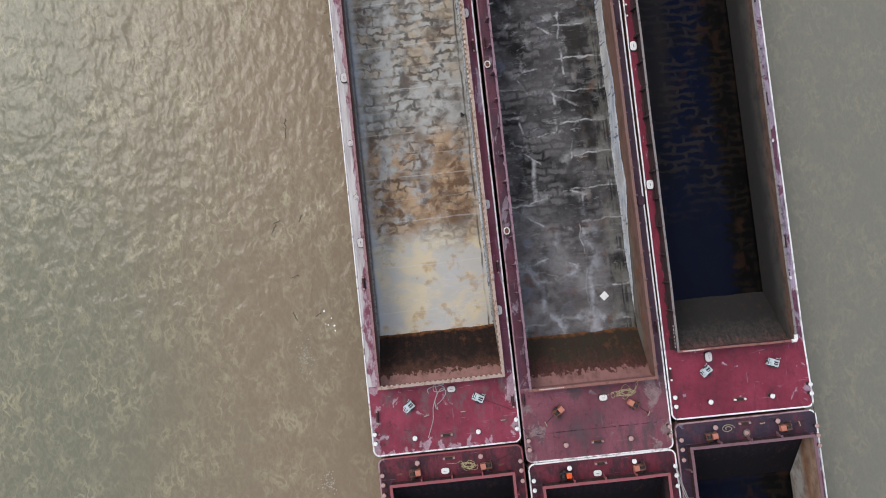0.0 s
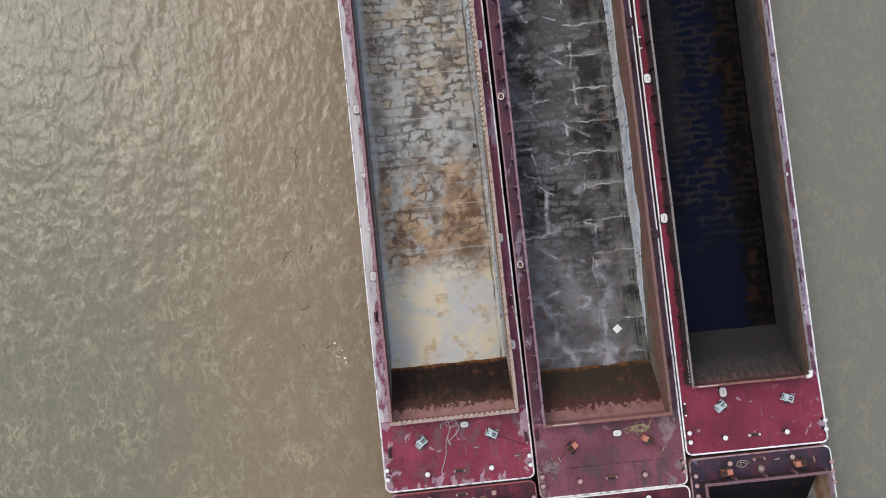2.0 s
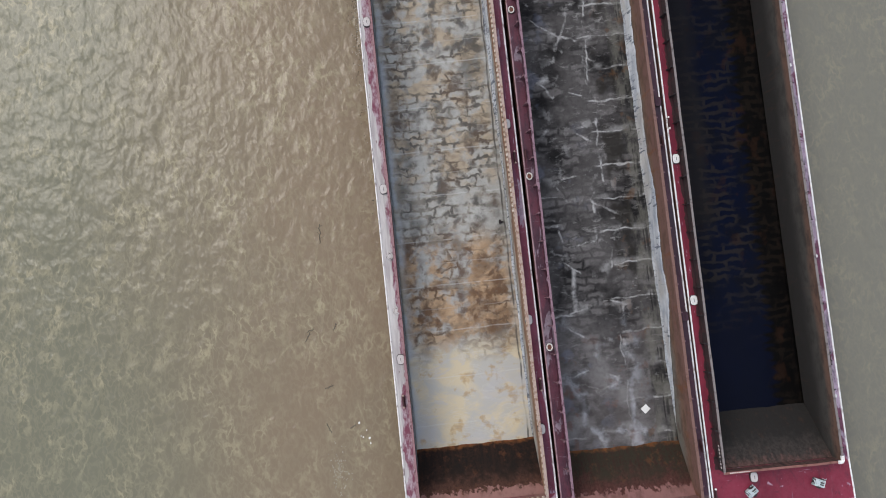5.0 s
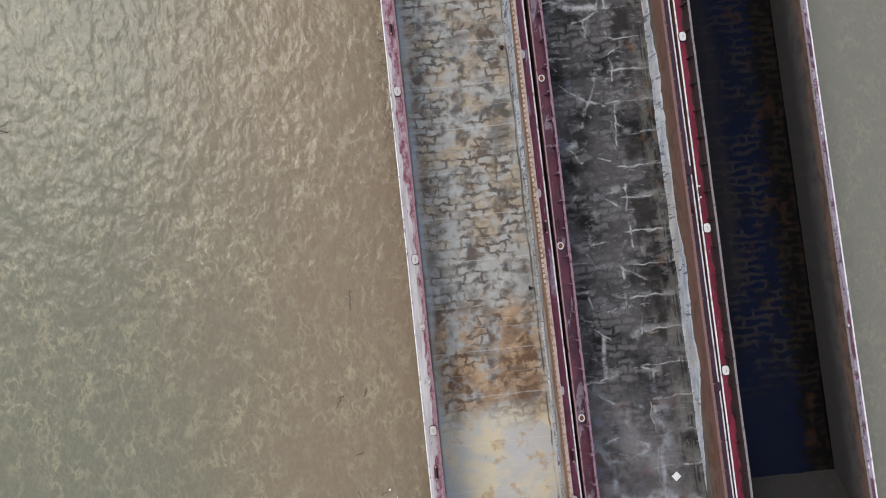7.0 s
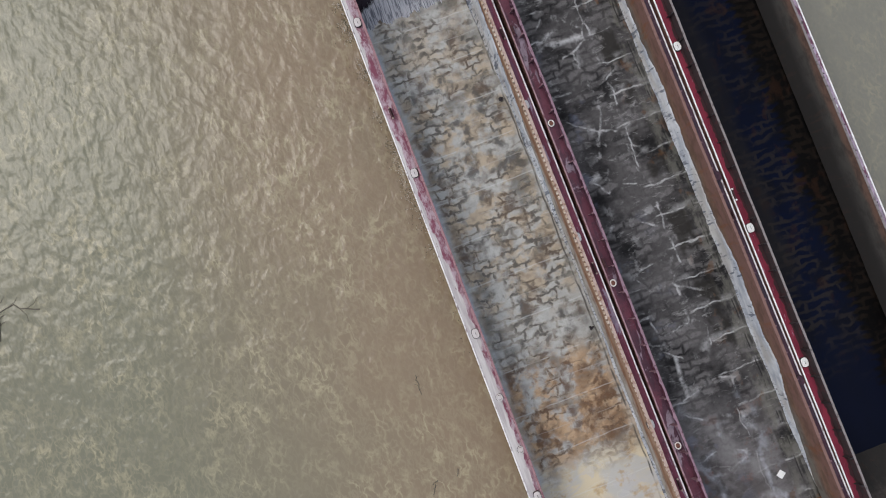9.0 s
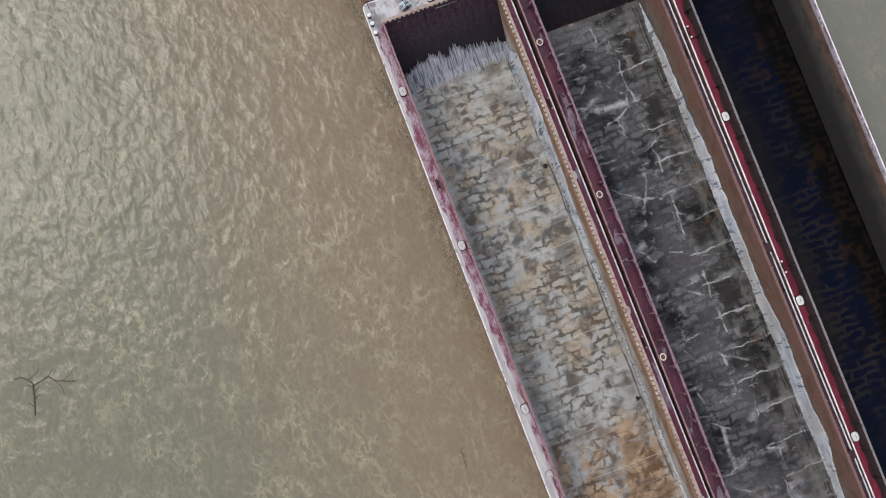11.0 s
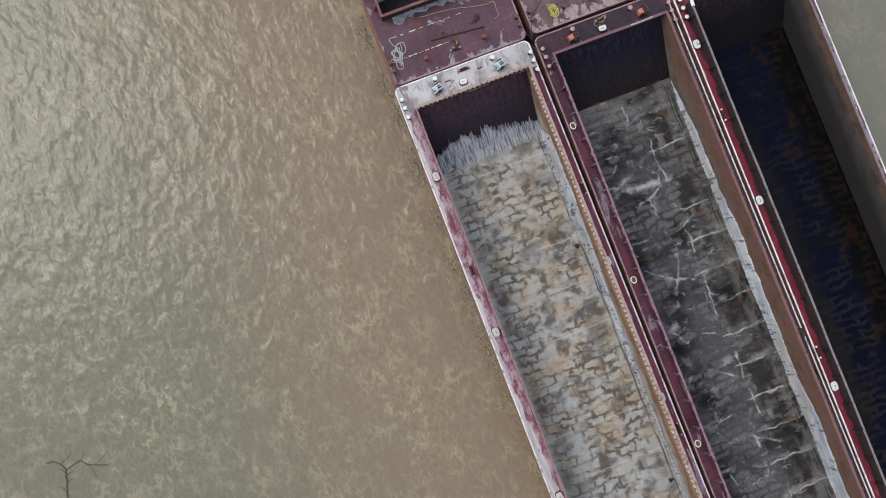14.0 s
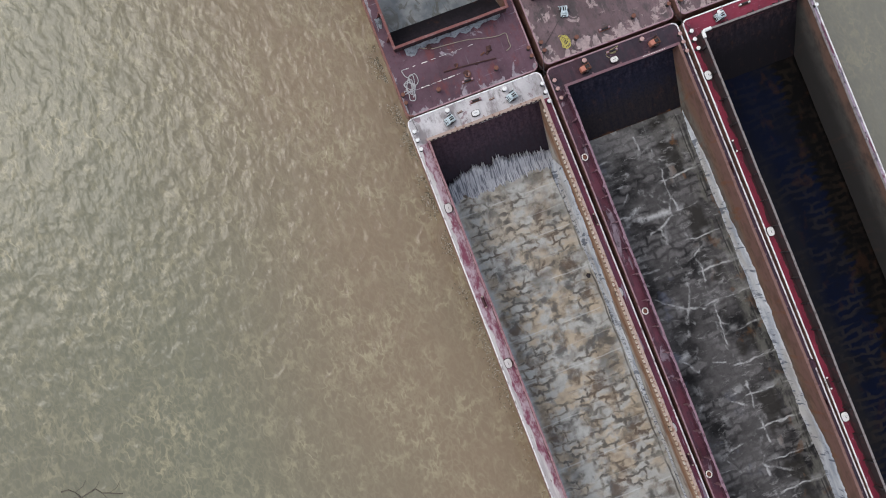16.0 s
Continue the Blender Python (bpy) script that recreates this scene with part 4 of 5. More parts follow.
        for i in range(n + 1):
            k = i / n
            px, py = ax + (bx - ax) * k, ay + (by - ay) * k
            dx, dy = (fl, 0) if nm in "we" else (0, fl)
            wob = 0.025 * fbm(px * 0.5, py * 0.5, 0.7, ord(nm)) * (0 if i in (0, n) else 1)
            tear = (-0.05 + 0.16 * max(0.0, fbm(px, py, 2.6, 8.0)) + 0.04 * fbm(px, py, 7.0, 3.0)) if torn else 0.0
            ox, oy = (wob, 0) if nm in "we" else (0, wob)
            lift = 0.004 if nm in "sn" else 0.0
            cols.append([bm.verts.new((px + sx * dx + ox - (tear if sx < 0 else 0.0), py + sx * dy + oy, TOP - 0.06 + sz)) for sx, sz in ((-1, lift), (1, lift), (1, 0.06 + lift), (-1, 0.06 + lift))])
        for a, b in zip(cols, cols[1:]):
            for i in range(4):
                j = (i + 1) % 4
                bm.faces.new((a[i], a[j], b[j], b[i]))
        bm.faces.new(cols[0])
        bm.faces.new(cols[-1][::-1])
        bmesh.ops.bevel(bm, geom=[e for e in bm.edges if abs(e.verts[0].co.z - e.verts[1].co.z) < 0.02 and e.verts[0].co.z > TOP - 0.02], offset=0.012, segments=1, affect="EDGES")
        part("coaming_rail", bm, mats.get("co_" + nm, mats["coaming"]), ob)
    # brackets outside the coaming
    gm = gusset_mesh(mats["bracket"])
    if mats.get("side_brackets", True):
        yy = S + 0.9
        while yy < N - 0.5:
            put_mesh("bracket", gm, ob, m=pose(hx0 - 0.05, yy, DECK, 0, 0, 180))
            put_mesh("bracket", gm, ob, m=pose(hx1 + 0.05, yy, DECK))
            yy += 2.04
    for i in range(3):
        px = hx0 + (hx1 - hx0) * (0.25 + 0.25 * i)
        put_mesh("bracket", gm, ob, m=pose(px, N + 0.05, DECK, 0, 0, 90))
    # deck fittings
    a, b = posts
    for px in (0.27 * W, 0.71 * W):
        bollard(ob, px, 1.08, a, 0.86)
        if north_posts:
            bollard(ob, px, L - 0.42, b, 0.86)
    for px in (0.22 - out, W - 0.22):
        for k in (1.0, 1.65):
            bollard(ob, px + (0.8 * flare if px > 1.0 else 0.0), k, a, 0.76)
        if north_posts:
            for k in (1.05, 1.72, 2.45):
                bollard(ob, px, L - k, b, 0.76)
    chock(ob, 0.49 * W, 1.02, mats.get("chock", rail_pink))
    chock(ob, 0.49 * W, L - 0.40, mats.get("chock", rail_pink))
    return ob


def world_to(ob, x, y):
    v = ob.matrix_world.inverted() @ Vector((x, y, 0))
    return v.x, v.y


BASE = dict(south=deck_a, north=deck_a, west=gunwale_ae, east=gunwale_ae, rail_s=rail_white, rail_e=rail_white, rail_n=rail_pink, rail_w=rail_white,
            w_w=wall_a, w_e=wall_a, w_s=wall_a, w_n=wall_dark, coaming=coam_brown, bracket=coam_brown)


def mats(**k):
    return {**BASE, **k}


barge_a = barge("maroon hopper barge with chalky gunwale and silted hold", -0.28, -15.55, 10.4, 60.1, 0.0, 0.65, 9.58, 4.98, 2.1,
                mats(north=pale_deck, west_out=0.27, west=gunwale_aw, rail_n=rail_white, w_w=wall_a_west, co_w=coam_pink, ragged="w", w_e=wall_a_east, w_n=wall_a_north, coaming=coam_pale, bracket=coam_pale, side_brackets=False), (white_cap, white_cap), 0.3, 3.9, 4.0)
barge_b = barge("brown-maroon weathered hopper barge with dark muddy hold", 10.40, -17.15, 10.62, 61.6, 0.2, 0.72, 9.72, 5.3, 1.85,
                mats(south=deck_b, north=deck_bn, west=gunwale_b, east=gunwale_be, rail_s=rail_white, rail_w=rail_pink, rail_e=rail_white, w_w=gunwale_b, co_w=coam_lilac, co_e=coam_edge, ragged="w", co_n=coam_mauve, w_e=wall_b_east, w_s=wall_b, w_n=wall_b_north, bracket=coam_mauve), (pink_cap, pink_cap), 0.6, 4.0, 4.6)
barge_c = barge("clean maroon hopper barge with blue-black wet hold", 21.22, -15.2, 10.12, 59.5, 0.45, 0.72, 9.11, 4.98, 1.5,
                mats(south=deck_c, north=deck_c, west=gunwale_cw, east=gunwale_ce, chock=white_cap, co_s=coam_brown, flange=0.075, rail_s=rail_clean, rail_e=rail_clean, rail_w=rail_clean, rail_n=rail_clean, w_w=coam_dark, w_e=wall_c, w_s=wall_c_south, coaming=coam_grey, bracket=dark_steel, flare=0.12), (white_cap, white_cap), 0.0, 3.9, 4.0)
barge_d = barge("dark maroon hopper barge with red coaming, empty", -0.30, -75.9, 10.4, 60.1, 0.0, 0.85, 9.55, 4.98, 1.75,
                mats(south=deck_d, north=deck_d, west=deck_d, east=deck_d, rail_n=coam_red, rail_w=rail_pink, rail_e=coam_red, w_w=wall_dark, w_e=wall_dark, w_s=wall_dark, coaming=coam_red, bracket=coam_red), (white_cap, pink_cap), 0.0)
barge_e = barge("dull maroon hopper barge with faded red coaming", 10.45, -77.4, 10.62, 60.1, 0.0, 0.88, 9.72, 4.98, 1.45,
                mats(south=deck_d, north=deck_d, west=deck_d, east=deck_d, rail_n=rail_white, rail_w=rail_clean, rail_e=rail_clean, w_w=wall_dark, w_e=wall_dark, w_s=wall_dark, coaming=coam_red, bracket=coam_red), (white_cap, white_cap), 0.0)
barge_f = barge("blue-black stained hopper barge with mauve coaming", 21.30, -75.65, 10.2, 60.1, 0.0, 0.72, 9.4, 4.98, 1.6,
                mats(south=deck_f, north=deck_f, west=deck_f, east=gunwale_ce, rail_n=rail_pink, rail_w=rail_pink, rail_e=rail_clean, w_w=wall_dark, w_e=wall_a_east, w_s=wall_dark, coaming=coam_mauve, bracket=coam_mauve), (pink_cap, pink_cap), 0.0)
barge_g = barge("purple-brown hopper barge with rusty coaming and flooded hold", -0.35, 44.75, 10.5, 60.1, 0.0, 0.85, 9.75, 5.0, 1.75,
                mats(south=deck_g, north=deck_g, west=deck_g, east=deck_g, rail_s=rail_pink, rail_w=coam_brown, rail_e=rail_pink, w_w=wall_dark, w_e=wall_b_east, w_s=wall_dark, coaming=coam_rust, bracket=coam_rust), (rust_steel, rust_steel), 0.5)
barge_h = barge("weathered brown hopper barge with peeling deck", 10.75, 44.8, 10.55, 60.1, 0.0, 0.85, 9.7, 5.0, 1.75,
                mats(south=deck_h, north=deck_h, west=deck_h, east=deck_h, rail_s=rail_pink, rail_w=rail_pink, rail_e=rail_pink, w_w=wall_dark, w_e=wall_b_east, w_s=wall_dark, coaming=coam_mauve, bracket=coam_mauve), (rust_steel, rust_steel), 0.5)
barge_i = barge("pinkish weathered hopper barge with worn deck", 21.85, 44.75, 10.3, 60.1, 0.0, 0.72, 9.4, 5.0, 1.75,
                mats(south=deck_h, north=deck_h, west=deck_h, east=deck_h, rail_s=rail_pink, rail_w=rail_pink, rail_e=rail_pink, w_w=wall_dark, w_e=wall_b_east, w_s=wall_dark, coaming=coam_mauve, bracket=coam_mauve), (rust_steel, rust_steel), 0.5)


# ---- what lies in the holds ----
def silt_bed(name, ob, x0, x1, y0, y1, z, mat, label, relief, seed):
    bm = bmesh.new()
    nx, ny = 44, 240
    rows = []
    for j in range(ny + 1):
        yy = y0 + (y1 - y0) * j / ny
        row = []
        for i in range(nx + 1):
            xx = x0 + (x1 - x0) * i / nx
            h = relief * (0.7 * fbm(xx, yy, 0.55, seed) + 0.5 * fbm(xx, yy * 1.6, 1.5, seed + 4))
            row.append(bm.verts.new((xx, yy, z + h)))
        rows.append(row)
    for a, b in zip(rows, rows[1:]):
        for i in range(nx):
            bm.faces.new((a[i], a[i + 1], b[i + 1], b[i]))
    rim = [e for e in bm.edges if e.is_boundary]
    ext = bmesh.ops.extrude_edge_only(bm, edges=rim)
    for v in ext["geom"]:
        if isinstance(v, bmesh.types.BMVert):
            v.co.z = z - 0.35
    for f in bm.faces:
        f.smooth = True
    o = put(name, bm, mat, m=ob.matrix_world.copy())
    return tagged(o, label, "silt", kind="stuff")


def bank(ob, x, y0, y1, z, height, foot, label, seed, rise=0.0):
    """Silt heaped along the foot of the hopper's east side, with an uneven crest."""
    bm = bmesh.new()
    ny, nx = 320, 8
    rows = []
    for j in range(ny + 1):
        yy = y0 + (y1 - y0) * j / ny
        ends = min(1.0, (yy - y0) / (1.2 if rise else 9.0), (y1 - yy) / (1.2 if rise else 6.0))
        crest = height * max(0.06, ends) * (0.74 + 0.42 * fbm(3.0, yy, 0.14, seed) + 0.09 * fbm(1.0, yy, 0.9, seed) + 0.06 * fbm(2.0, yy, 4.0, seed))
        if rise:
            q = max(0.0, min(1.0, (yy - 30.0) / 20.0))
            crest *= 1.0 + rise * q * q * (3 - 2 * q)
        w = foot * (0.4 + 0.6 * max(0.0, ends)) * (0.75 + 0.35 * fbm(7.0, yy, 0.25, seed)) * (1.0 + 0.3 * rise * max(0.0, min(1.0, (yy - 30.0) / 20.0)))
        row = []
        for i in range(nx + 1):
            k = i / nx
            h = crest * (0.25 * k + 0.75 * k ** 2.2)
            row.append(bm.verts.new((x - w * (1 - k) - 0.015 + 0.02 * fbm(k * 3, yy, 2.0, seed), yy, z + h + 0.03 * fbm(k * 4, yy, 2.4, seed))))
        row.append(bm.verts.new((x - 0.012, yy, z - 0.3)))
        row.append(bm.verts.new((x - w, yy, z - 0.3)))
        rows.append(row)
    n = nx + 3
    for a, b in zip(rows, rows[1:]):
        for i in range(n):
            q = (i + 1) % n
            bm.faces.new((a[i], a[q], b[q], b[i]))
    bm.faces.new(rows[0])
    bm.faces.new(rows[-1][::-1])
    for f in bm.faces:
        f.smooth = True
    tagged(put("silt_bank", bm, bank_mat, m=ob.matrix_world.copy()), label, "silt", kind="stuff")


silt_bed("silt_bed", barge_a, 0.66, 9.57, 8.2, 54.7, 0.45, silt_a_mat, "grey dried silt with rust stains in hold", 0.045, 1.0)
silt_bed("silt_bed", barge_b, 0.73, 9.71, 8.5, 55.7, 0.78, silt_b_mat, "dark grey mud with pale creases in hold", 0.06, 7.0)
silt_bed("residue_bed", barge_c, 0.73, 9.10, 8.2, 54.8, 0.2, silt_c_mat, "blue-black wet residue with brown veins in hold", 0.04, 11.0)
for ob, yy in ((barge_d, 3.0), (barge_e, 3.0), (barge_f, 3.0)):
    silt_bed("residue_bed", ob, 0.95, 9.3, 8.0, 55.2, 0.15, silt_c_mat, "blue-black residue on hold floor", 0.03, 15.0)
bank(barge_a, 9.57, 8.4, 54.0, 0.42, 0.5, 0.24, "pale silt heaped along the hold's side", 2.0, 3.8)
bank(barge_b, 9.71, 9.5, 55.4, 0.75, 1.5, 0.36, "pale bluish silt heaped along the hold's side", 5.0)


def silt_crust(ob, x0, x1, y_foot, z_foot, slope):
    """Ragged pale crust that hangs on the sloped north end of the hold."""
    bm = bmesh.new()
    nx, ny = 420, 10
    cols = []
    for i in range(nx + 1):
        xx = x0 + (x1 - x0) * i / nx
        mid = math.sin(math.pi * (i / nx) ** 0.7)
        reach = 0.35 + 0.75 * mid + 0.35 * fbm(xx, 0.0, 1.0, 3.0) + 0.55 * abs(fbm(xx * 7.0, 2.0, 1.0, 8.0)) + 0.30 * abs(fbm(xx * 19.0, 2.0, 1.0, 5.0))
        col = []
        for j in range(ny + 1):
            k = j / ny
            yy = y_foot - 1.0 + (1.0 + reach) * k
            zz = z_foot + max(0.0, yy - y_foot) * slope + 0.22 * k * (1 - k) - (0.12 + 0.10 * fbm(xx * 1.3, 1.0, 1.0, 6.0)) * (1 - k) ** 2 + 0.07 * abs(fbm(xx * 5, yy, 1.0, 4.0)) * (1 - 0.6 * k)
            col.append(bm.verts.new((xx, yy, zz + (0.05 if j < ny else -0.12))))
        cols.append(col)
    for a, b in zip(cols, cols[1:]):
        for j in range(ny):
            bm.faces.new((a[j], b[j], b[j + 1], a[j + 1]))
    rim = [e for e in bm.edges if e.is_boundary]
    ext = bmesh.ops.extrude_edge_only(bm, edges=rim)
    for v in ext["geom"]:
        if isinstance(v, bmesh.types.BMVert):
            v.co.z -= 0.3
    tagged(put("silt_crust", bm, crust_mat, m=ob.matrix_world.copy()), "streaked pale silt crust on the sloped hold end", "silt", kind="stuff")


silt_crust(barge_a, 0.66, 9.57, 54.05, 0.45, (DECK - 0.25 - 0.1) / 4.0)


def flooded(ob):
    k = Mat("murky_hold_water", rough=0.08, spec=0.5)
    c = k.mix(k.step(k.noise(0.5, 4), 0.4, 0.65), (0.085, 0.095, 0.10), (0.20, 0.205, 0.20))
    c = k.mix(k.math("MULTIPLY", k.step(k.noise((0.9, 0.5, 1), 5, rough=0.65, distort=0.8), 0.52, 0.62), 0.7), c, (0.055, 0.05, 0.035))
    k.bump(k.noise(1.5, 3), 0.02, 0.3)
    tagged(put("hold_water", prism([(0.9, 7.0), (9.7, 7.0), (9.7, 54), (0.9, 54)], -0.15, 1.1), k.done(c), m=ob.matrix_world.copy()), "murky grey water standing in the hold", "water", kind="stuff")


flooded(barge_g)


# ---- deck fittings of each barge ----
def fit_on(ob, func, spots, *args):
    for sx, sy in spots:
        func(ob, *world_to(ob, sx, sy), *args)


def oval(ob, x, y, mat):
    hatch(ob, x, y, mat, 0.34, 0.25, 90)


def flat_oval(ob, x, y, mat):
    hatch(ob, x, y, mat, 0.29, 0.21, 0)


fit_on(barge_a, oval, [(0.02, 0.0), (0.0, 12.43), (-0.02, 25.08), (0.0, 37.31)], dull_cap)
fit_on(barge_a, ring_hatch, [(0.08, 3.48), (-0.02, 7.5)], dull_cap)
fit_on(barge_a, oval, [(9.55, -5.98), (9.52, 1.84), (9.54, 16.34), (9.56, 26.95)], dull_cap)
fit_on(barge_a, flat_oval, [(5.5, -11.29)], dull_cap)
fit_on(barge_a, flat_oval, [(4.47, 43.25)], white_cap)
fit_on(barge_b, ring_hatch, [(10.80, -0.27), (10.76, 12.29), (10.84, 24.98), (10.90, 37.23)], flaked_white)
fit_on(barge_b, oval, [(20.85, 0.9), (20.92, 16.9)], gunwale_be)
fit_on(barge_b, flat_oval, [(16.37, -13.06), (15.72, 43.35)], flaked_white)
fit_on(barge_c, oval, [(21.66, 2.0), (21.72, 12.48), (21.83, 27.09), (21.93, 39.7)], white_cap)
fit_on(barge_c, oval, [(24.31, -10.96)], dull_cap)
fit_on(barge_d, flat_oval, [(4.44, -17.05)], white_cap)
fit_on(barge_e, flat_oval, [(15.33, -18.35)], white_cap)
fit_on(barge_f, ring_hatch, [(26.36, -16.65)], coam_grey)
fit_on(barge_a, kevel, [(9.86, 13.8), (9.85, -2.83), (9.84, -12.6), (9.9, 32.62)], 0, coam_pale)
fit_on(barge_a, kevel, [(-0.06, -2.98), (-0.06, -12.75), (-0.05, 29.9)], 0, coam_pale)
fit_on(barge_b, kevel, [(10.68, 13.88), (10.62, -12.6), (10.75, 32.6)], 0, gunwale_b)
fit_on(barge_b, kevel, [(20.88, 13.9), (20.95, 32.6), (20.85, -8.4)], 0, gunwale_be)
fit_on(barge_c, kevel, [(21.52, 15.2), (21.42, -11.9), (21.72, 34.0)], 0, white_cap)
fit_on(barge_c, kevel, [(30.95, -3.2), (31.03, 7.4), (31.11, 15.24), (31.21, 25.0)], 0, dark_steel)
fit_on(barge_g, ring_hatch, [(4.98, 46.25)], rust_steel)


def fairlead(ob, x, y):
    """A small white-painted roller bracket on the gunwale beside a dark pad."""
    base = part("fairlead", box(-0.13, 0.13, -0.3, 0.3, 0, 0.06, 0.015), dark_steel, ob, m=pose(x, y, DECK))
    part("roller", box(-0.12, 0.12, -0.22, 0.02, 0.06, 0.3, 0.04), white_cap, base, "white painted roller")
    part("pin", tube([(-0.32, -0.1, 0.2), (0.16, -0.1, 0.2)], 0.03, 8), white_cap, base)


fit_on(barge_c, fairlead, [(30.90, -5.79), (30.97, 4.37), (31.10, 18.73), (31.20, 31.0)])


def pad_bar(ob, x, y, turn, mat):
    """A short tie-down bar welded on a pad."""
    base = part("tie_down", box(-0.2, 0.2, -0.07, 0.07, 0, 0.03, 0.01), rust_steel, ob, m=pose(x, y, DECK, 0, 0, turn))
    part("bar", tube([(-0.17, 0, 0.03), (-0.14, 0, 0.1), (0.14, 0, 0.1), (0.17, 0, 0.03)], 0.035, 8), mat, base)


for ob, spots, mat in ((barge_a, [(3.51, -13.02, 15), (6.19, -13.0, 0), (9.0, -13.9, 0), (3.4, 43.75, 5), (6.0, 43.85, 5)], coam_pale), (barge_b, [(12.06, -14.53, 110), (19.54, -14.53, 60)], coam_pale),
                       (barge_f, [(27.6, -16.1, 5), (30.24, -16.41, 100)], coam_pale), (barge_d, [(1.15, -17.0, 0), (8.51, -17.06, 0)], rust_steel), (barge_g, [(4.47, 47.11, 60), (6.6, 47.3, 20)], rust_steel)):
    for sx, sy, turn in spots:
        pad_bar(ob, *world_to(ob, sx, sy), turn, mat)


def corner_guard(ob, pts):
    part("corner_guard", tube(pts, 0.13, 8), white_cap, ob, "white painted coaming corner pipe")


corner_guard(barge_c, [(8.77, 4.93, TOP + 0.03), (9.05, 4.95, TOP + 0.04), (9.10, 5.05, TOP + 0.04), (9.10, 5.35, TOP + 0.03)])
corner_guard(barge_c, [(1.35, 58.04, TOP + 0.03), (0.85, 58.02, TOP + 0.04), (0.70, 57.9, TOP + 0.04), (0.68, 57.5, TOP + 0.03)])


# pale flaking stiffener heads along the inside of the chalky barge's coaming
HEAD = shared(box(-0.085, 0.02, -0.095, 0.095, -0.16, 0.0, 0.03), "stiffener_head", wood_pale)
BIG_HEAD = shared(box(-0.15, 0.02, -0.125, 0.125, -0.22, 0.0, 0.055), "stiffener_head_wide", wood_pale)
for i in range(140):
    yy = 5.3 + 0.372 * i
    if yy < 57.6:
        put_mesh("stiffener_head", BIG_HEAD if yy > 24 + 3 * fbm(yy, 3.0, 0.5, 2.0) else HEAD, barge_a, m=pose(9.56, yy, TOP - 0.10 - 0.03 * abs(fbm(yy, 1.0, 0.8, 4.0))))
for i in range(24):
    put_mesh("stiffener_head", HEAD, barge_a, m=pose(0.85 + 0.368 * i, 5.02, TOP - 0.07, 0, 0, -90))
    put_mesh("stiffener_head", HEAD, barge_a, m=pose(0.85 + 0.368 * i, 57.96, TOP - 0.07, 0, 0, 90))

# painted marks that cannot be read: plain bars on the coamings
def marks(ob, x, y, z, count, step, size, turn=0.0, flat=False):
    for i in range(count):
        k = 0.8 + 0.4 * abs(fbm(i * 3.1, 1.0, 0.9, 6.0))
        m = pose(x, y, z, 0, 0, turn) @ pose(i * step, 0, 0)
        part("painted_mark", box(-size * k / 2, size * k / 2, *((-0.03, 0.03, -0.003, 0.003) if flat else (-0.006, 0.006, -0.06, 0.06))), letter_white, ob, m=m)


marks(barge_b, 1.35, 5.27, TOP + 0.007, 14, 0.13, 0.07, 0.0, True)
marks(barge_c, 1.05, 4.95, TOP + 0.007, 12, 0.125, 0.07, 0.0, True)
marks(barge_c, 0.66, 6.75, DECK + 0.45, 7, 0.25, 0.15, -90)
marks(barge_b, 6.9, 59.78, TOP + 0.007, 14, 0.13, 0.07, 0.0, True)


# broken, half-peeled weld seams across the purple end deck
def seam(ob, y, x0, x1, mat, seed):
    rnd = random.Random(seed)
    x = x0
    while x < x1:
        ln = rnd.uniform(0.12, 0.7)
        w = rnd.uniform(0.012, 0.042)
        n = 5
        bm = bmesh.new()
        lo = [bm.verts.new((x + ln * i / n, y - w * rnd.uniform(0.4, 1.3), DECK + 0.004)) for i in range(n + 1)]
        hi = [bm.verts.new((x + ln * i / n, y + w * rnd.uniform(0.4, 1.3), DECK + 0.004)) for i in range(n + 1)]
        up = [bm.verts.new((x + ln * i / n, y + 0.2 * w, DECK + 0.03)) for i in range(n + 1)]
        for i in range(n):
            bm.faces.new((lo[i], lo[i + 1], up[i + 1], up[i]))
            bm.faces.new((up[i], up[i + 1], hi[i + 1], hi[i]))
        part("weld_seam", bm, mat, ob, "pale flaking weld seam")
        x += ln + rnd.uniform(0.05, 0.5)


seam(barge_g, 3.5, 1.1, 6.6, flaked_white, 3)
seam(barge_g, 1.75, 1.3, 5.0, flaked_white, 4)
seam(barge_b, 1.95, 0.9, 9.6, gunwale_be, 5)


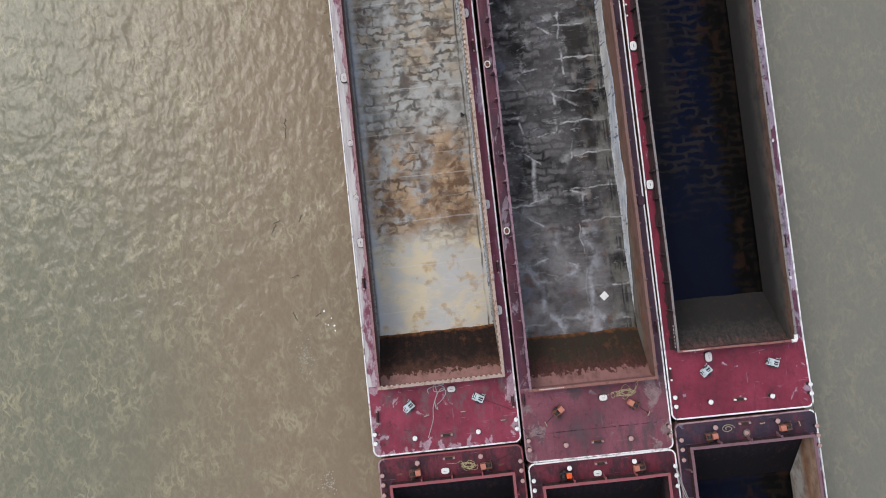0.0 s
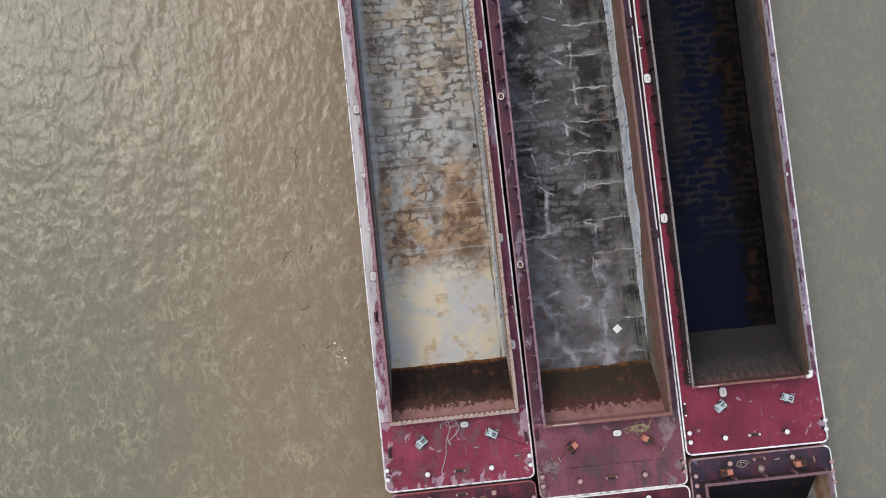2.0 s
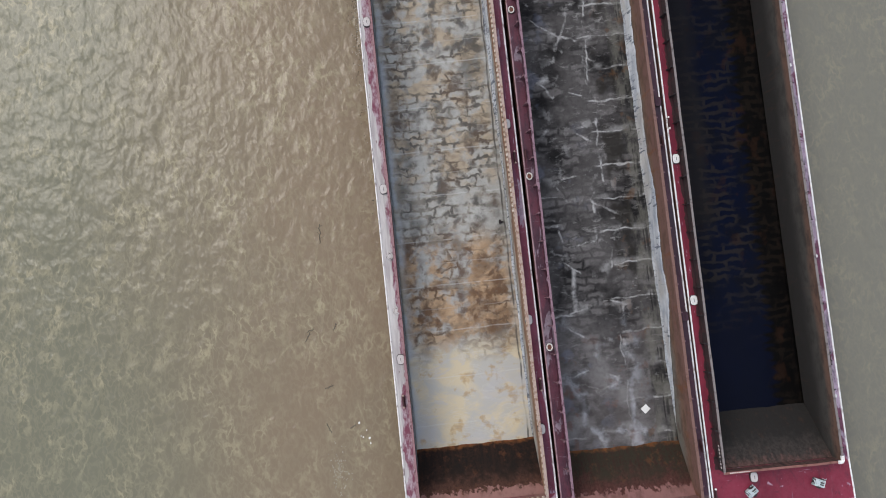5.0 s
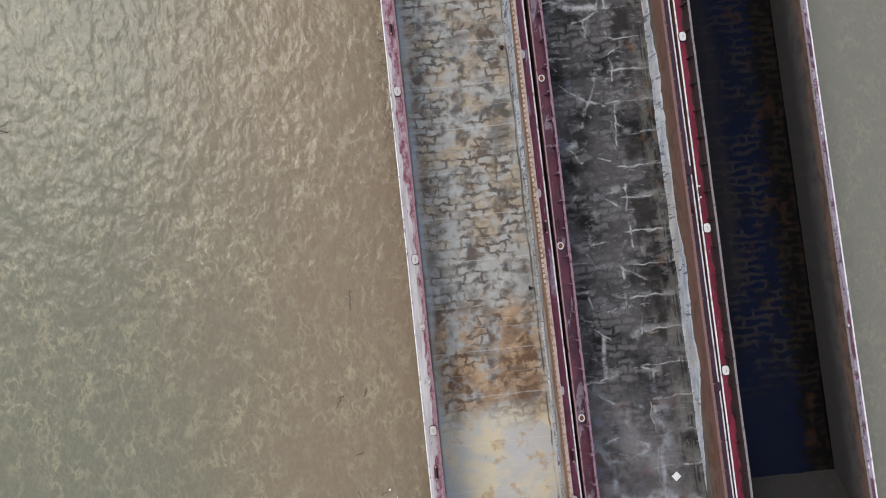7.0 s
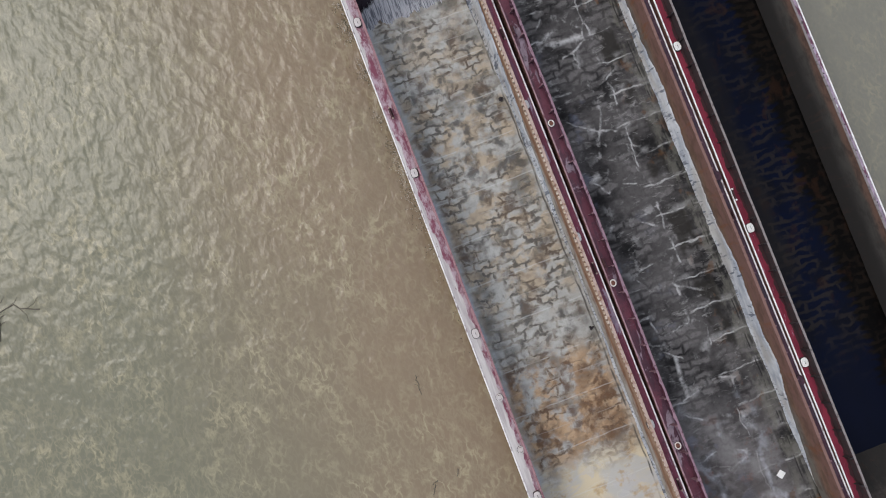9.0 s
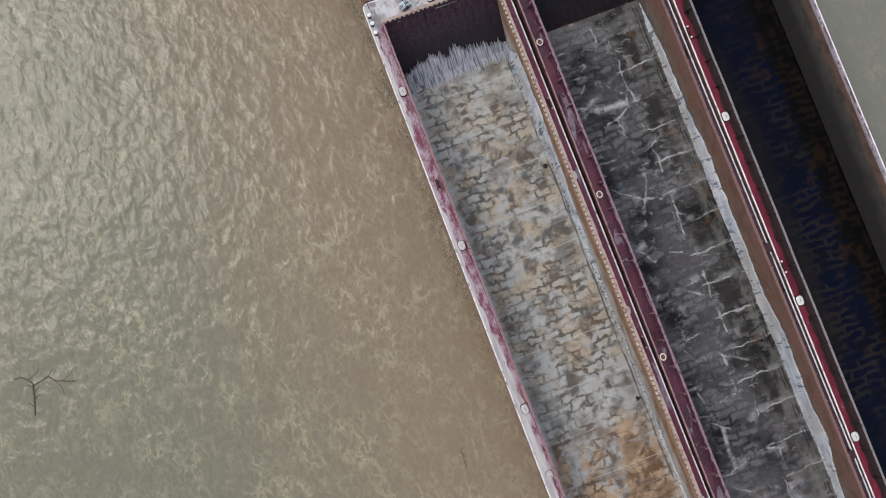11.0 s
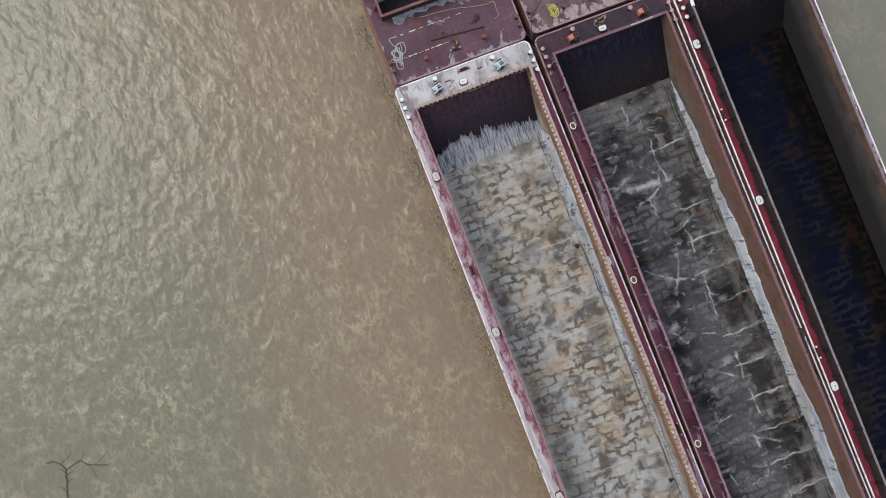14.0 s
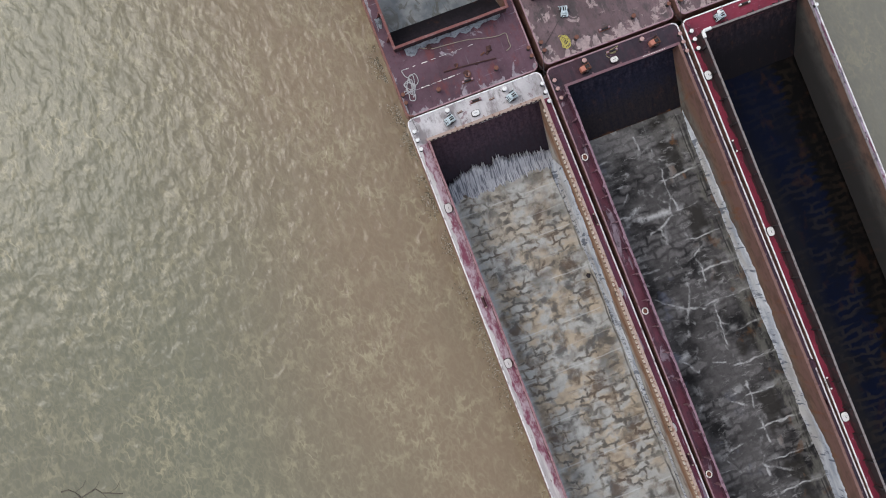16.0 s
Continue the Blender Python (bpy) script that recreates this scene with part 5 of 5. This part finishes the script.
# ---- winches, one by one on the decks ----
def deck_winch(paint, box_paint, label, boxed):
    """A ratchet winch: bed, two cheeks with tie rods, drum with wire, ratchet wheel, brake box and handle."""
    ob = tagged(new("deck_winch"), label, "winch", "deck winches")
    part("bed", box(-0.40, 0.40, -0.26, 0.26, 0.0, 0.05, 0.015), dark_steel, ob)
    for sgn, reach in ((-1, 0.42), (1, 0.33)):
        part("cheek", prism([(-reach, 0.22 * sgn - 0.035), (0.38, 0.22 * sgn - 0.035), (0.38, 0.22 * sgn + 0.035), (-reach, 0.22 * sgn + 0.035)], 0.05, 0.34, 0.012), paint, ob)
    drum = part("drum", lathe([(0.19, -0.17), (0.19, -0.13), (0.11, -0.12), (0.11, 0.12), (0.19, 0.13), (0.19, 0.17)], 16, "x"), paint, ob, m=pose(0.15, 0, 0.26, 0, 0, 90))
    part("wire", lathe([(0.12, -0.12), (0.155, -0.09), (0.16, 0.09), (0.12, 0.12)], 14, "x"), cable_dark, drum)
    for px in (-0.30, -0.18, 0.36):
        part("tie_rod", tube([(px, -0.21, 0.33), (px, 0.21, 0.33)], 0.032, 8), paint, ob)
    part("ratchet_wheel", lathe([(0.10, 0), (0.21, 0.005), (0.21, 0.035), (0.10, 0.04)], 20, "x"), dark_steel, ob, m=pose(0.15, 0.27, 0.26, 0, 0, 90))
    part("brake_band", lathe([(0.08, -0.07), (0.15, -0.065), (0.15, 0.065), (0.08, 0.07)], 16, "x"), dark_steel, ob, m=pose(0.02, -0.30, 0.24, 0, 0, 90))
    if boxed:
        part("brake_box", box(-0.44, -0.05, -0.19, 0.19, 0.06, 0.46, 0.035), box_paint, ob)
    else:
        part("brake_box", box(-0.16, 0.0, -0.17, 0.17, 0.06, 0.40, 0.03), box_paint, ob)
        part("pawl", box(-0.38, 0.30, -0.02, 0.02, 0.42, 0.46, 0.012), box_paint, ob)
        part("guard_bar", tube([(-0.40, -0.12, 0.10), (-0.44, -0.12, 0.38), (-0.44, 0.12, 0.38), (-0.40, 0.12, 0.10)], 0.025, 8), paint, ob)
    part("handle", tube([(0.15, 0.29, 0.26), (0.15, 0.35, 0.26), (0.33, 0.36, 0.40), (0.35, 0.45, 0.40)], 0.02), paint, ob)
    return ob


blue_winch = deck_winch(winch_blue, winch_blue, "pale blue-grey steel ratchet winch on barge deck", False)
orange_winch = deck_winch(rust_steel, winch_orange, "faded orange and rusty ratchet winch on barge deck", True)
fresh_winch = deck_winch(dark_steel, orange_fresh, "black winch with bright orange box on deck", True)
spots = {blue_winch: [(2.31, -12.21, 35), (7.38, -12.1, -28), (23.97, -11.92, 35), (28.85, -11.83, -22), (2.44, 43.42, 15), (7.43, 43.45, 15), (24.45, 43.6, 10), (13.5, 48.1, 75)],
         orange_winch: [(13.01, -13.68, 215), (18.47, -13.73, 325), (13.4, 43.5, 10), (19.03, 43.5, 10), (2.24, -16.95, 185), (7.44, -16.95, 5), (18.37, -18.22, 5), (23.74, -16.6, 185), (29.15, -16.5, 5)],
         fresh_winch: [(13.0, -18.25, 180)]}
for ob, places in spots.items():
    sx, sy, turn = places[0]
    ob.matrix_world = pose(sx, sy, DECK + 0.002, 0, 0, turn)
    for sx, sy, turn in places[1:]:
        copy_thing(ob, pose(sx, sy, DECK + 0.002, 0, 0, turn))


# ---- ropes and wires ----
def smooth(points, n=6):
    pts = [Vector(p) for p in points]
    out = []
    for i in range(len(pts) - 1):
        a, b, c, d = pts[max(i - 1, 0)], pts[i], pts[i + 1], pts[min(i + 2, len(pts) - 1)]
        for j in range(n):
            t = j / n
            out.append(0.5 * (2 * b + (c - a) * t + (2 * a - 5 * b + 4 * c - d) * t * t + (3 * b - a - 3 * c + d) * t ** 3))
    return out + [pts[-1]]


def tangle(cx, cy, rx, ry, n, seed):
    """Loose loops heaped round one place."""
    rng = random.Random(seed)
    out = []
    for i in range(n):
        a = i * 1.25 + rng.uniform(-0.3, 0.3)
        q = rng.uniform(0.35, 1.0)
        out.append((cx + rx * q * math.cos(a) + rng.uniform(-0.08, 0.08), cy + ry * q * math.sin(a)))
    return out


def rope(pts, r, mat, label, z=DECK, name="rope"):
    """Rope that lies on a deck, each turn riding up a little over the one below."""
    path = [(p[0], p[1], z + r + 0.02 * (i % 3)) for i, p in enumerate(pts)]
    bm = tube(smooth(path), r, 6)
    for f in bm.faces:
        f.smooth = True
    return tagged(put(name, bm, mat), label, "rope")


rope([(3.81, -11.44), (3.77, -11.17), (4.14, -11.0), (4.62, -10.98), (4.98, -10.88), (4.78, -10.8), (4.29, -10.88), (4.2, -11.28), (4.6, -11.39), (5.01, -11.23), (4.76, -10.93), (4.36, -10.85), (4.43, -11.51),
      (4.24, -11.97), (4.23, -12.44), (4.37, -12.66), (4.34, -12.32), (4.64, -12.08), (4.95, -11.77), (5.08, -11.44), (4.88, -11.15), (4.5, -11.45), (4.21, -12.03), (4.04, -12.56), (3.95, -13.36), (3.66, -14.14), (3.48, -14.6)],
     0.028, rope_grey, "grey rope tangled on maroon deck")
rope([(16.95, -12.89), (17.08, -12.78), (17.26, -13.0), (17.1, -13.19), (16.98, -12.97), (17.22, -12.75), (17.56, -12.76), (17.6, -13.04), (17.32, -13.08), (17.63, -12.77), (18.04, -12.3), (18.34, -12.57), (18.17, -13.03),
      (17.78, -13.19), (17.97, -13.35), (18.2, -13.2), (18.73, -12.75), (18.87, -12.3), (19.05, -12.25)] + tangle(18.1, -12.9, 0.75, 0.3, 34, 3), 0.017, rope_straw, "straw-yellow rope tangled beside manhole on deck")
rope([(0.78, 48.25), (0.45, 48.22), (0.48, 47.89), (0.68, 47.58), (1.26, 47.68), (1.34, 47.09), (1.01, 46.82), (0.72, 47.09), (0.74, 47.56), (1.09, 47.66), (0.99, 46.99), (0.51, 46.54), (0.05, 46.47), (0.1, 46.7), (0.32, 46.45), (0.27, 45.92), (0.61, 45.79), (0.77, 46.2), (0.56, 46.05)] + tangle(0.6, 46.9, 0.45, 0.75, 22, 8),
     0.035, rope_grey, "pale thick rope tangled at deck edge")
rope([(2.24, 49.44), (3.17, 49.01), (4.37, 48.88), (5.87, 48.71), (7.29, 48.33), (8.17, 48.16), (8.8, 48.16), (8.79, 47.53), (8.76, 47.06), (8.38, 46.88)], 0.032, rope_tan, "thin tan rope laid across deck")
rope([(12.4, 46.48), (12.66, 46.54), (12.88, 46.3), (12.59, 46.17), (12.51, 46.36), (12.87, 46.07), (13.12, 45.89), (13.05, 45.52), (12.69, 45.42), (12.69, 45.81), (13.01, 46.01), (13.1, 45.66), (12.79, 45.46), (12.6, 45.8), (12.9, 46.2), (13.05, 45.8)] + tangle(12.8, 45.95, 0.4, 0.55, 30, 5),
     0.021, rope_yellow, "bright yellow rope heap on brown deck")
rope([(15.5, 43.6), (15.35, 43.75), (15.29, 43.88), (15.47, 44.08), (15.95, 44.2), (16.38, 44.25), (16.13, 44.1), (15.54, 44.0)] + tangle(15.9, 44.0, 0.4, 0.2, 16, 6), 0.018, rope_straw, "straw-yellow rope beside manhole on end deck")
rope([(4.6, -16.6), (4.95, -16.6), (5.36, -16.6), (5.65, -16.5), (5.89, -16.85), (6.2, -16.5), (6.59, -16.7), (6.42, -17.0), (6.02, -16.9), (5.74, -17.0), (5.98, -17.2), (6.5, -17.05), (6.8, -16.9), (6.75, -17.15), (6.4, -17.2), (6.15, -17.0)] + tangle(6.1, -16.85, 0.6, 0.3, 34, 7),
     0.017, rope_straw, "straw-yellow rope tangled on dark maroon deck")
rope([(25.06 + (0.5 - 0.02 * i) * math.cos(i * 0.55), -16.22 + (0.3 - 0.012 * i) * math.sin(i * 0.55)) for i in range(20)], 0.035, rope_tan, "tan rope coiled on blue-black deck", name="rope_coil")


def wire(points, r=0.016, label="dark wire rope leading over the deck", mat=cable_dark):
    tagged(put("lashing_wire", tube(smooth(points), r, 6), mat), label, "wire")


for ax, ay, bx, by in ((7.8, -12.3, 9.8, -13.3), (12.7, -13.9, 12.1, -14.45), (18.9, -14.0, 19.5, -14.5), (7.9, -16.9, 9.6, -16.2), (29.6, -16.4, 30.9, -16.2), (12.9, 47.6, 11.3, 46.3)):
    wire([(ax, ay, DECK + 0.2), ((ax + bx) / 2, (ay + by) / 2, DECK + 0.06), (bx, by, DECK + 0.04)])
for pts in ([(9.95, -14.5), (10.35, -14.7), (10.75, -15.4)], [(10.1, 42.9), (10.4, 43.6), (10.9, 43.6)], [(10.0, 45.8), (10.35, 44.6), (10.95, 43.4)], [(10.95, 45.9), (10.5, 44.7), (10.1, 43.4)], [(21.2, 43.4), (21.6, 44.3), (22.0, 45.8)],
            [(21.15, 45.8), (21.45, 44.6), (22.0, 43.4)], [(-0.06, 43.5), (-0.15, 44.4), (-0.15, 45.8)], [(20.85, -16.1), (21.3, -15.8), (21.5, -14.2)], [(20.9, -15.9), (21.3, -16.6), (21.55, -16.7)], [(31.1, -14.3), (31.35, -15.4), (31.3, -16.7)], [(10.0, -16.9), (10.35, -17.4), (10.7, -18.5)]):
    wire([(px, py, DECK + (0.3 if i != 1 else 0.14)) for i, (px, py) in enumerate(pts)], 0.02, "dark lashing wire between barge bollards")
wire([(20.86, -18.4, DECK + 0.35), (21.1, -19.6, DECK + 0.25), (21.5, -21.0, DECK + 0.2)], 0.035, "pale rope stretched between two barges", rope_grey)
wire([(20.92, -18.3, DECK + 0.35), (21.25, -19.8, DECK + 0.3), (21.75, -21.4, DECK + 0.2)], 0.035, "pale rope stretched between two barges", rope_grey)


# ---- loose things ----
def board(x, y, z, turn):
    bm = box(-0.27, 0.27, -0.25, 0.25, 0.0, 0.03, 0.006)
    tagged(put("board", bm, card_white, m=pose(x, y, z, 2, -3, turn)), "small white board lying on dark mud", "board")


board(17.93, -5.88, 0.86, 38)


def scrap(x, y, z, size, seed, mat=None, label="crumpled dark scrap lying on grey silt"):
    """A crumpled dark lump of scrap."""
    bm = bmesh.new()
    bmesh.ops.create_icosphere(bm, subdivisions=2, radius=size)
    for v in bm.verts:
        v.co *= 0.75 + 0.55 * fbm(v.co.x * 6, v.co.y * 6 + v.co.z * 3, 1.0, seed)
        v.co.z = v.co.z * 0.55 + size * 0.3
    tagged(put("scrap", bm, mat or dark_steel, m=pose(x, y, z)), label, "scrap")


scrap_mat = plain_worn("dark_rusty_scrap", (0.055, 0.026, 0.024), (0.11, 0.05, 0.035), 0.85, 0.0, 9.0, 0.7)
scrap(8.51, 28.73, 0.45, 0.24, 3.0)
scrap(8.60, 9.42, 0.45, 0.22, 9.0)
for px, py, sz, sd in ((7.17, 47.5, 0.3, 13.0), (6.95, 47.25, 0.18, 17.0), (4.9, 46.3, 0.3, 19.0), (5.9, 46.75, 0.14, 23.0), (4.4, 47.2, 0.16, 29.0), (3.0, 49.2, 0.28, 31.0)):
    scrap(px, py, DECK - 0.02, sz, sd, scrap_mat, "dark rusty scrap heap on purple deck")


def torn_sheet(x0, x1, y, z, depth, seed, label):
    """Torn, crumpled plastic sheet along the foot of the coaming."""
    bm = bmesh.new()
    nx, ny = 70, 8
    rows = []
    for i in range(nx + 1):
        k = i / nx
        xx = x0 + (x1 - x0) * k
        d = depth * (0.35 + 0.9 * abs(fbm(xx, 0.0, 0.9, seed))) * (1 - 0.55 * k)
        rows.append([bm.verts.new((xx, y - d * j / ny, z + 0.16 * (1 - j / ny) + 0.12 * abs(fbm(xx * 2, j * 0.6, 1.0, seed)))) for j in range(ny + 1)])
    for a, b in zip(rows, rows[1:]):
        for j in range(ny):
            bm.faces.new((a[j], a[j + 1], b[j + 1], b[j]))
    bmesh.ops.solidify(bm, geom=bm.faces[:], thickness=0.012)
    tagged(put("torn_sheet", bm, sheet_mat), label, "sheet")


sheet_mat = plain_worn("torn_pale_sheet", (0.42, 0.44, 0.47), (0.12, 0.11, 0.12), 0.6, 0.0, 3.0, 0.9)
torn_sheet(1.2, 8.9, 49.66, DECK + 0.01, 0.75, 4.0, "torn pale sheet along red coaming foot")
torn_sheet(-0.1, 0.4, 52.6, DECK + 0.01, 1.8, 6.0, "crumpled grey sheet on gunwale")
wire([(3.35, 47.03, DECK + 0.06), (5.4, 46.85, DECK + 0.06), (7.42, 46.63, DECK + 0.06)], 0.05, "dark rusty steel pole lying on purple deck", scrap_mat)


# ---- afloat ----
def driftwood(x, y, length, turn, r, seed, label):
    """A waterlogged branch with a few twigs, barely above the surface."""
    bm = bmesh.new()
    n = 9
    main = [(length * (i / n - 0.5), 0.12 * length * fbm(i * 0.5, seed, 1.0, seed), 0.01) for i in range(n + 1)]
    tube(main, r, 6, bm=bm)
    for i in (2, 4, 6, 7):
        a = main[i]
        s = 1 if fbm(i * 1.7, seed, 1.0, 2.0) > 0 else -1
        tube([a, (a[0] + 0.12 * length, a[1] + s * 0.10 * length, 0.0), (a[0] + 0.16 * length, a[1] + s * 0.2 * length, -0.01)], r * 0.5, 5, bm=bm)
    tagged(put("driftwood", bm, driftwood_mat, m=pose(x, y, 0.0, 0, 0, turn)), label, "driftwood", "floating driftwood")


for i, (x, y, ln, turn) in enumerate(((-5.5, 9.99, 1.6, 85), (-7.13, 2.12, 0.8, 60), (-6.9, 2.6, 0.6, 20), (-5.0, 2.7, 0.6, 70), (-5.84, -1.83, 0.7, 15), (-6.13, -4.92, 0.8, 110), (-4.3, -5.0, 0.5, 30))):
    driftwood(x, y, ln, turn, 0.03, i + 1.0, "thin dark branch afloat in brown water")
driftwood(-34.5, 25.9, 2.5, 75, 0.07, 21.0, "waterlogged dark log afloat in brown water")
driftwood(-33.3, 26.9, 4.7, -23, 0.05, 23.0, "long thin dark branch afloat in brown water")


def flecks(name, label, count, area, size, mat, seed):
    """Foam and specks on the water."""
    rnd = random.Random(seed)
    bm = bmesh.new()
    for _ in range(count):
        x, y = area(rnd)
        r = size * rnd.uniform(0.4, 1.3)
        ring = [bm.verts.new((x + r * rnd.uniform(0.5, 1.2) * math.cos(a), y + r * rnd.uniform(0.6, 1.6) * math.sin(a), 0.012)) for a in [2 * math.pi * i / 6 for i in range(6)]]
        low = [bm.verts.new((v.co.x, v.co.y, -0.03)) for v in ring]
        bm.faces.new(ring)
        for i in range(6):
            j = (i + 1) % 6
            bm.faces.new((ring[i], low[i], low[j], ring[j]))
    tagged(put(name, bm, mat), label, "foam", kind="stuff")


foam_mat = plain_worn("dull_foam", (0.36, 0.34, 0.28), (0.3, 0.26, 0.2), 0.8, 0.0, 4.0, 0.6)
weed_mat = plain_worn("dark_wet_weed", (0.085, 0.070, 0.042), (0.045, 0.036, 0.024), 0.7, 0.0, 4.0, 0.6)


def along_hull(spread):
    """Places close to the hull, thicker to the north and in ragged drifts."""
    def at(r):
        while True:
            y = 10.0 + 42.0 * math.sqrt(r.random())
            off = abs(r.gauss(0, spread))
            if fbm(off, y, 0.45, 4.0) + 0.25 * fbm(off * 3, y, 2.2, 9.0) > -0.05:
                return -0.62 - off - 0.12 * abs(fbm(1.0, y, 0.8, 2.0)), y
    return at


flecks("foam", "dull foam flecks along the hull", 900, along_hull(0.40), 0.034, foam_mat, 3)
flecks("floating_weed", "dark weed and scum drifting along the hull", 900, along_hull(0.45), 0.040, weed_mat, 4)
flecks("foam", "small foam patch on brown water", 120, lambda r: (r.gauss(-5.6, 0.35), r.gauss(-8.3, 0.9)), 0.04, foam_mat, 5)
flecks("foam", "small foam patch on brown water", 70, lambda r: (r.gauss(-4.8, 0.4), r.gauss(-18.0, 0.5)), 0.05, foam_mat, 7)
flecks("foam", "white specks floating on brown water", 6, lambda r: (r.uniform(-4.0, -2.5), r.uniform(-6.5, -3.5)), 0.09, card_white, 9)
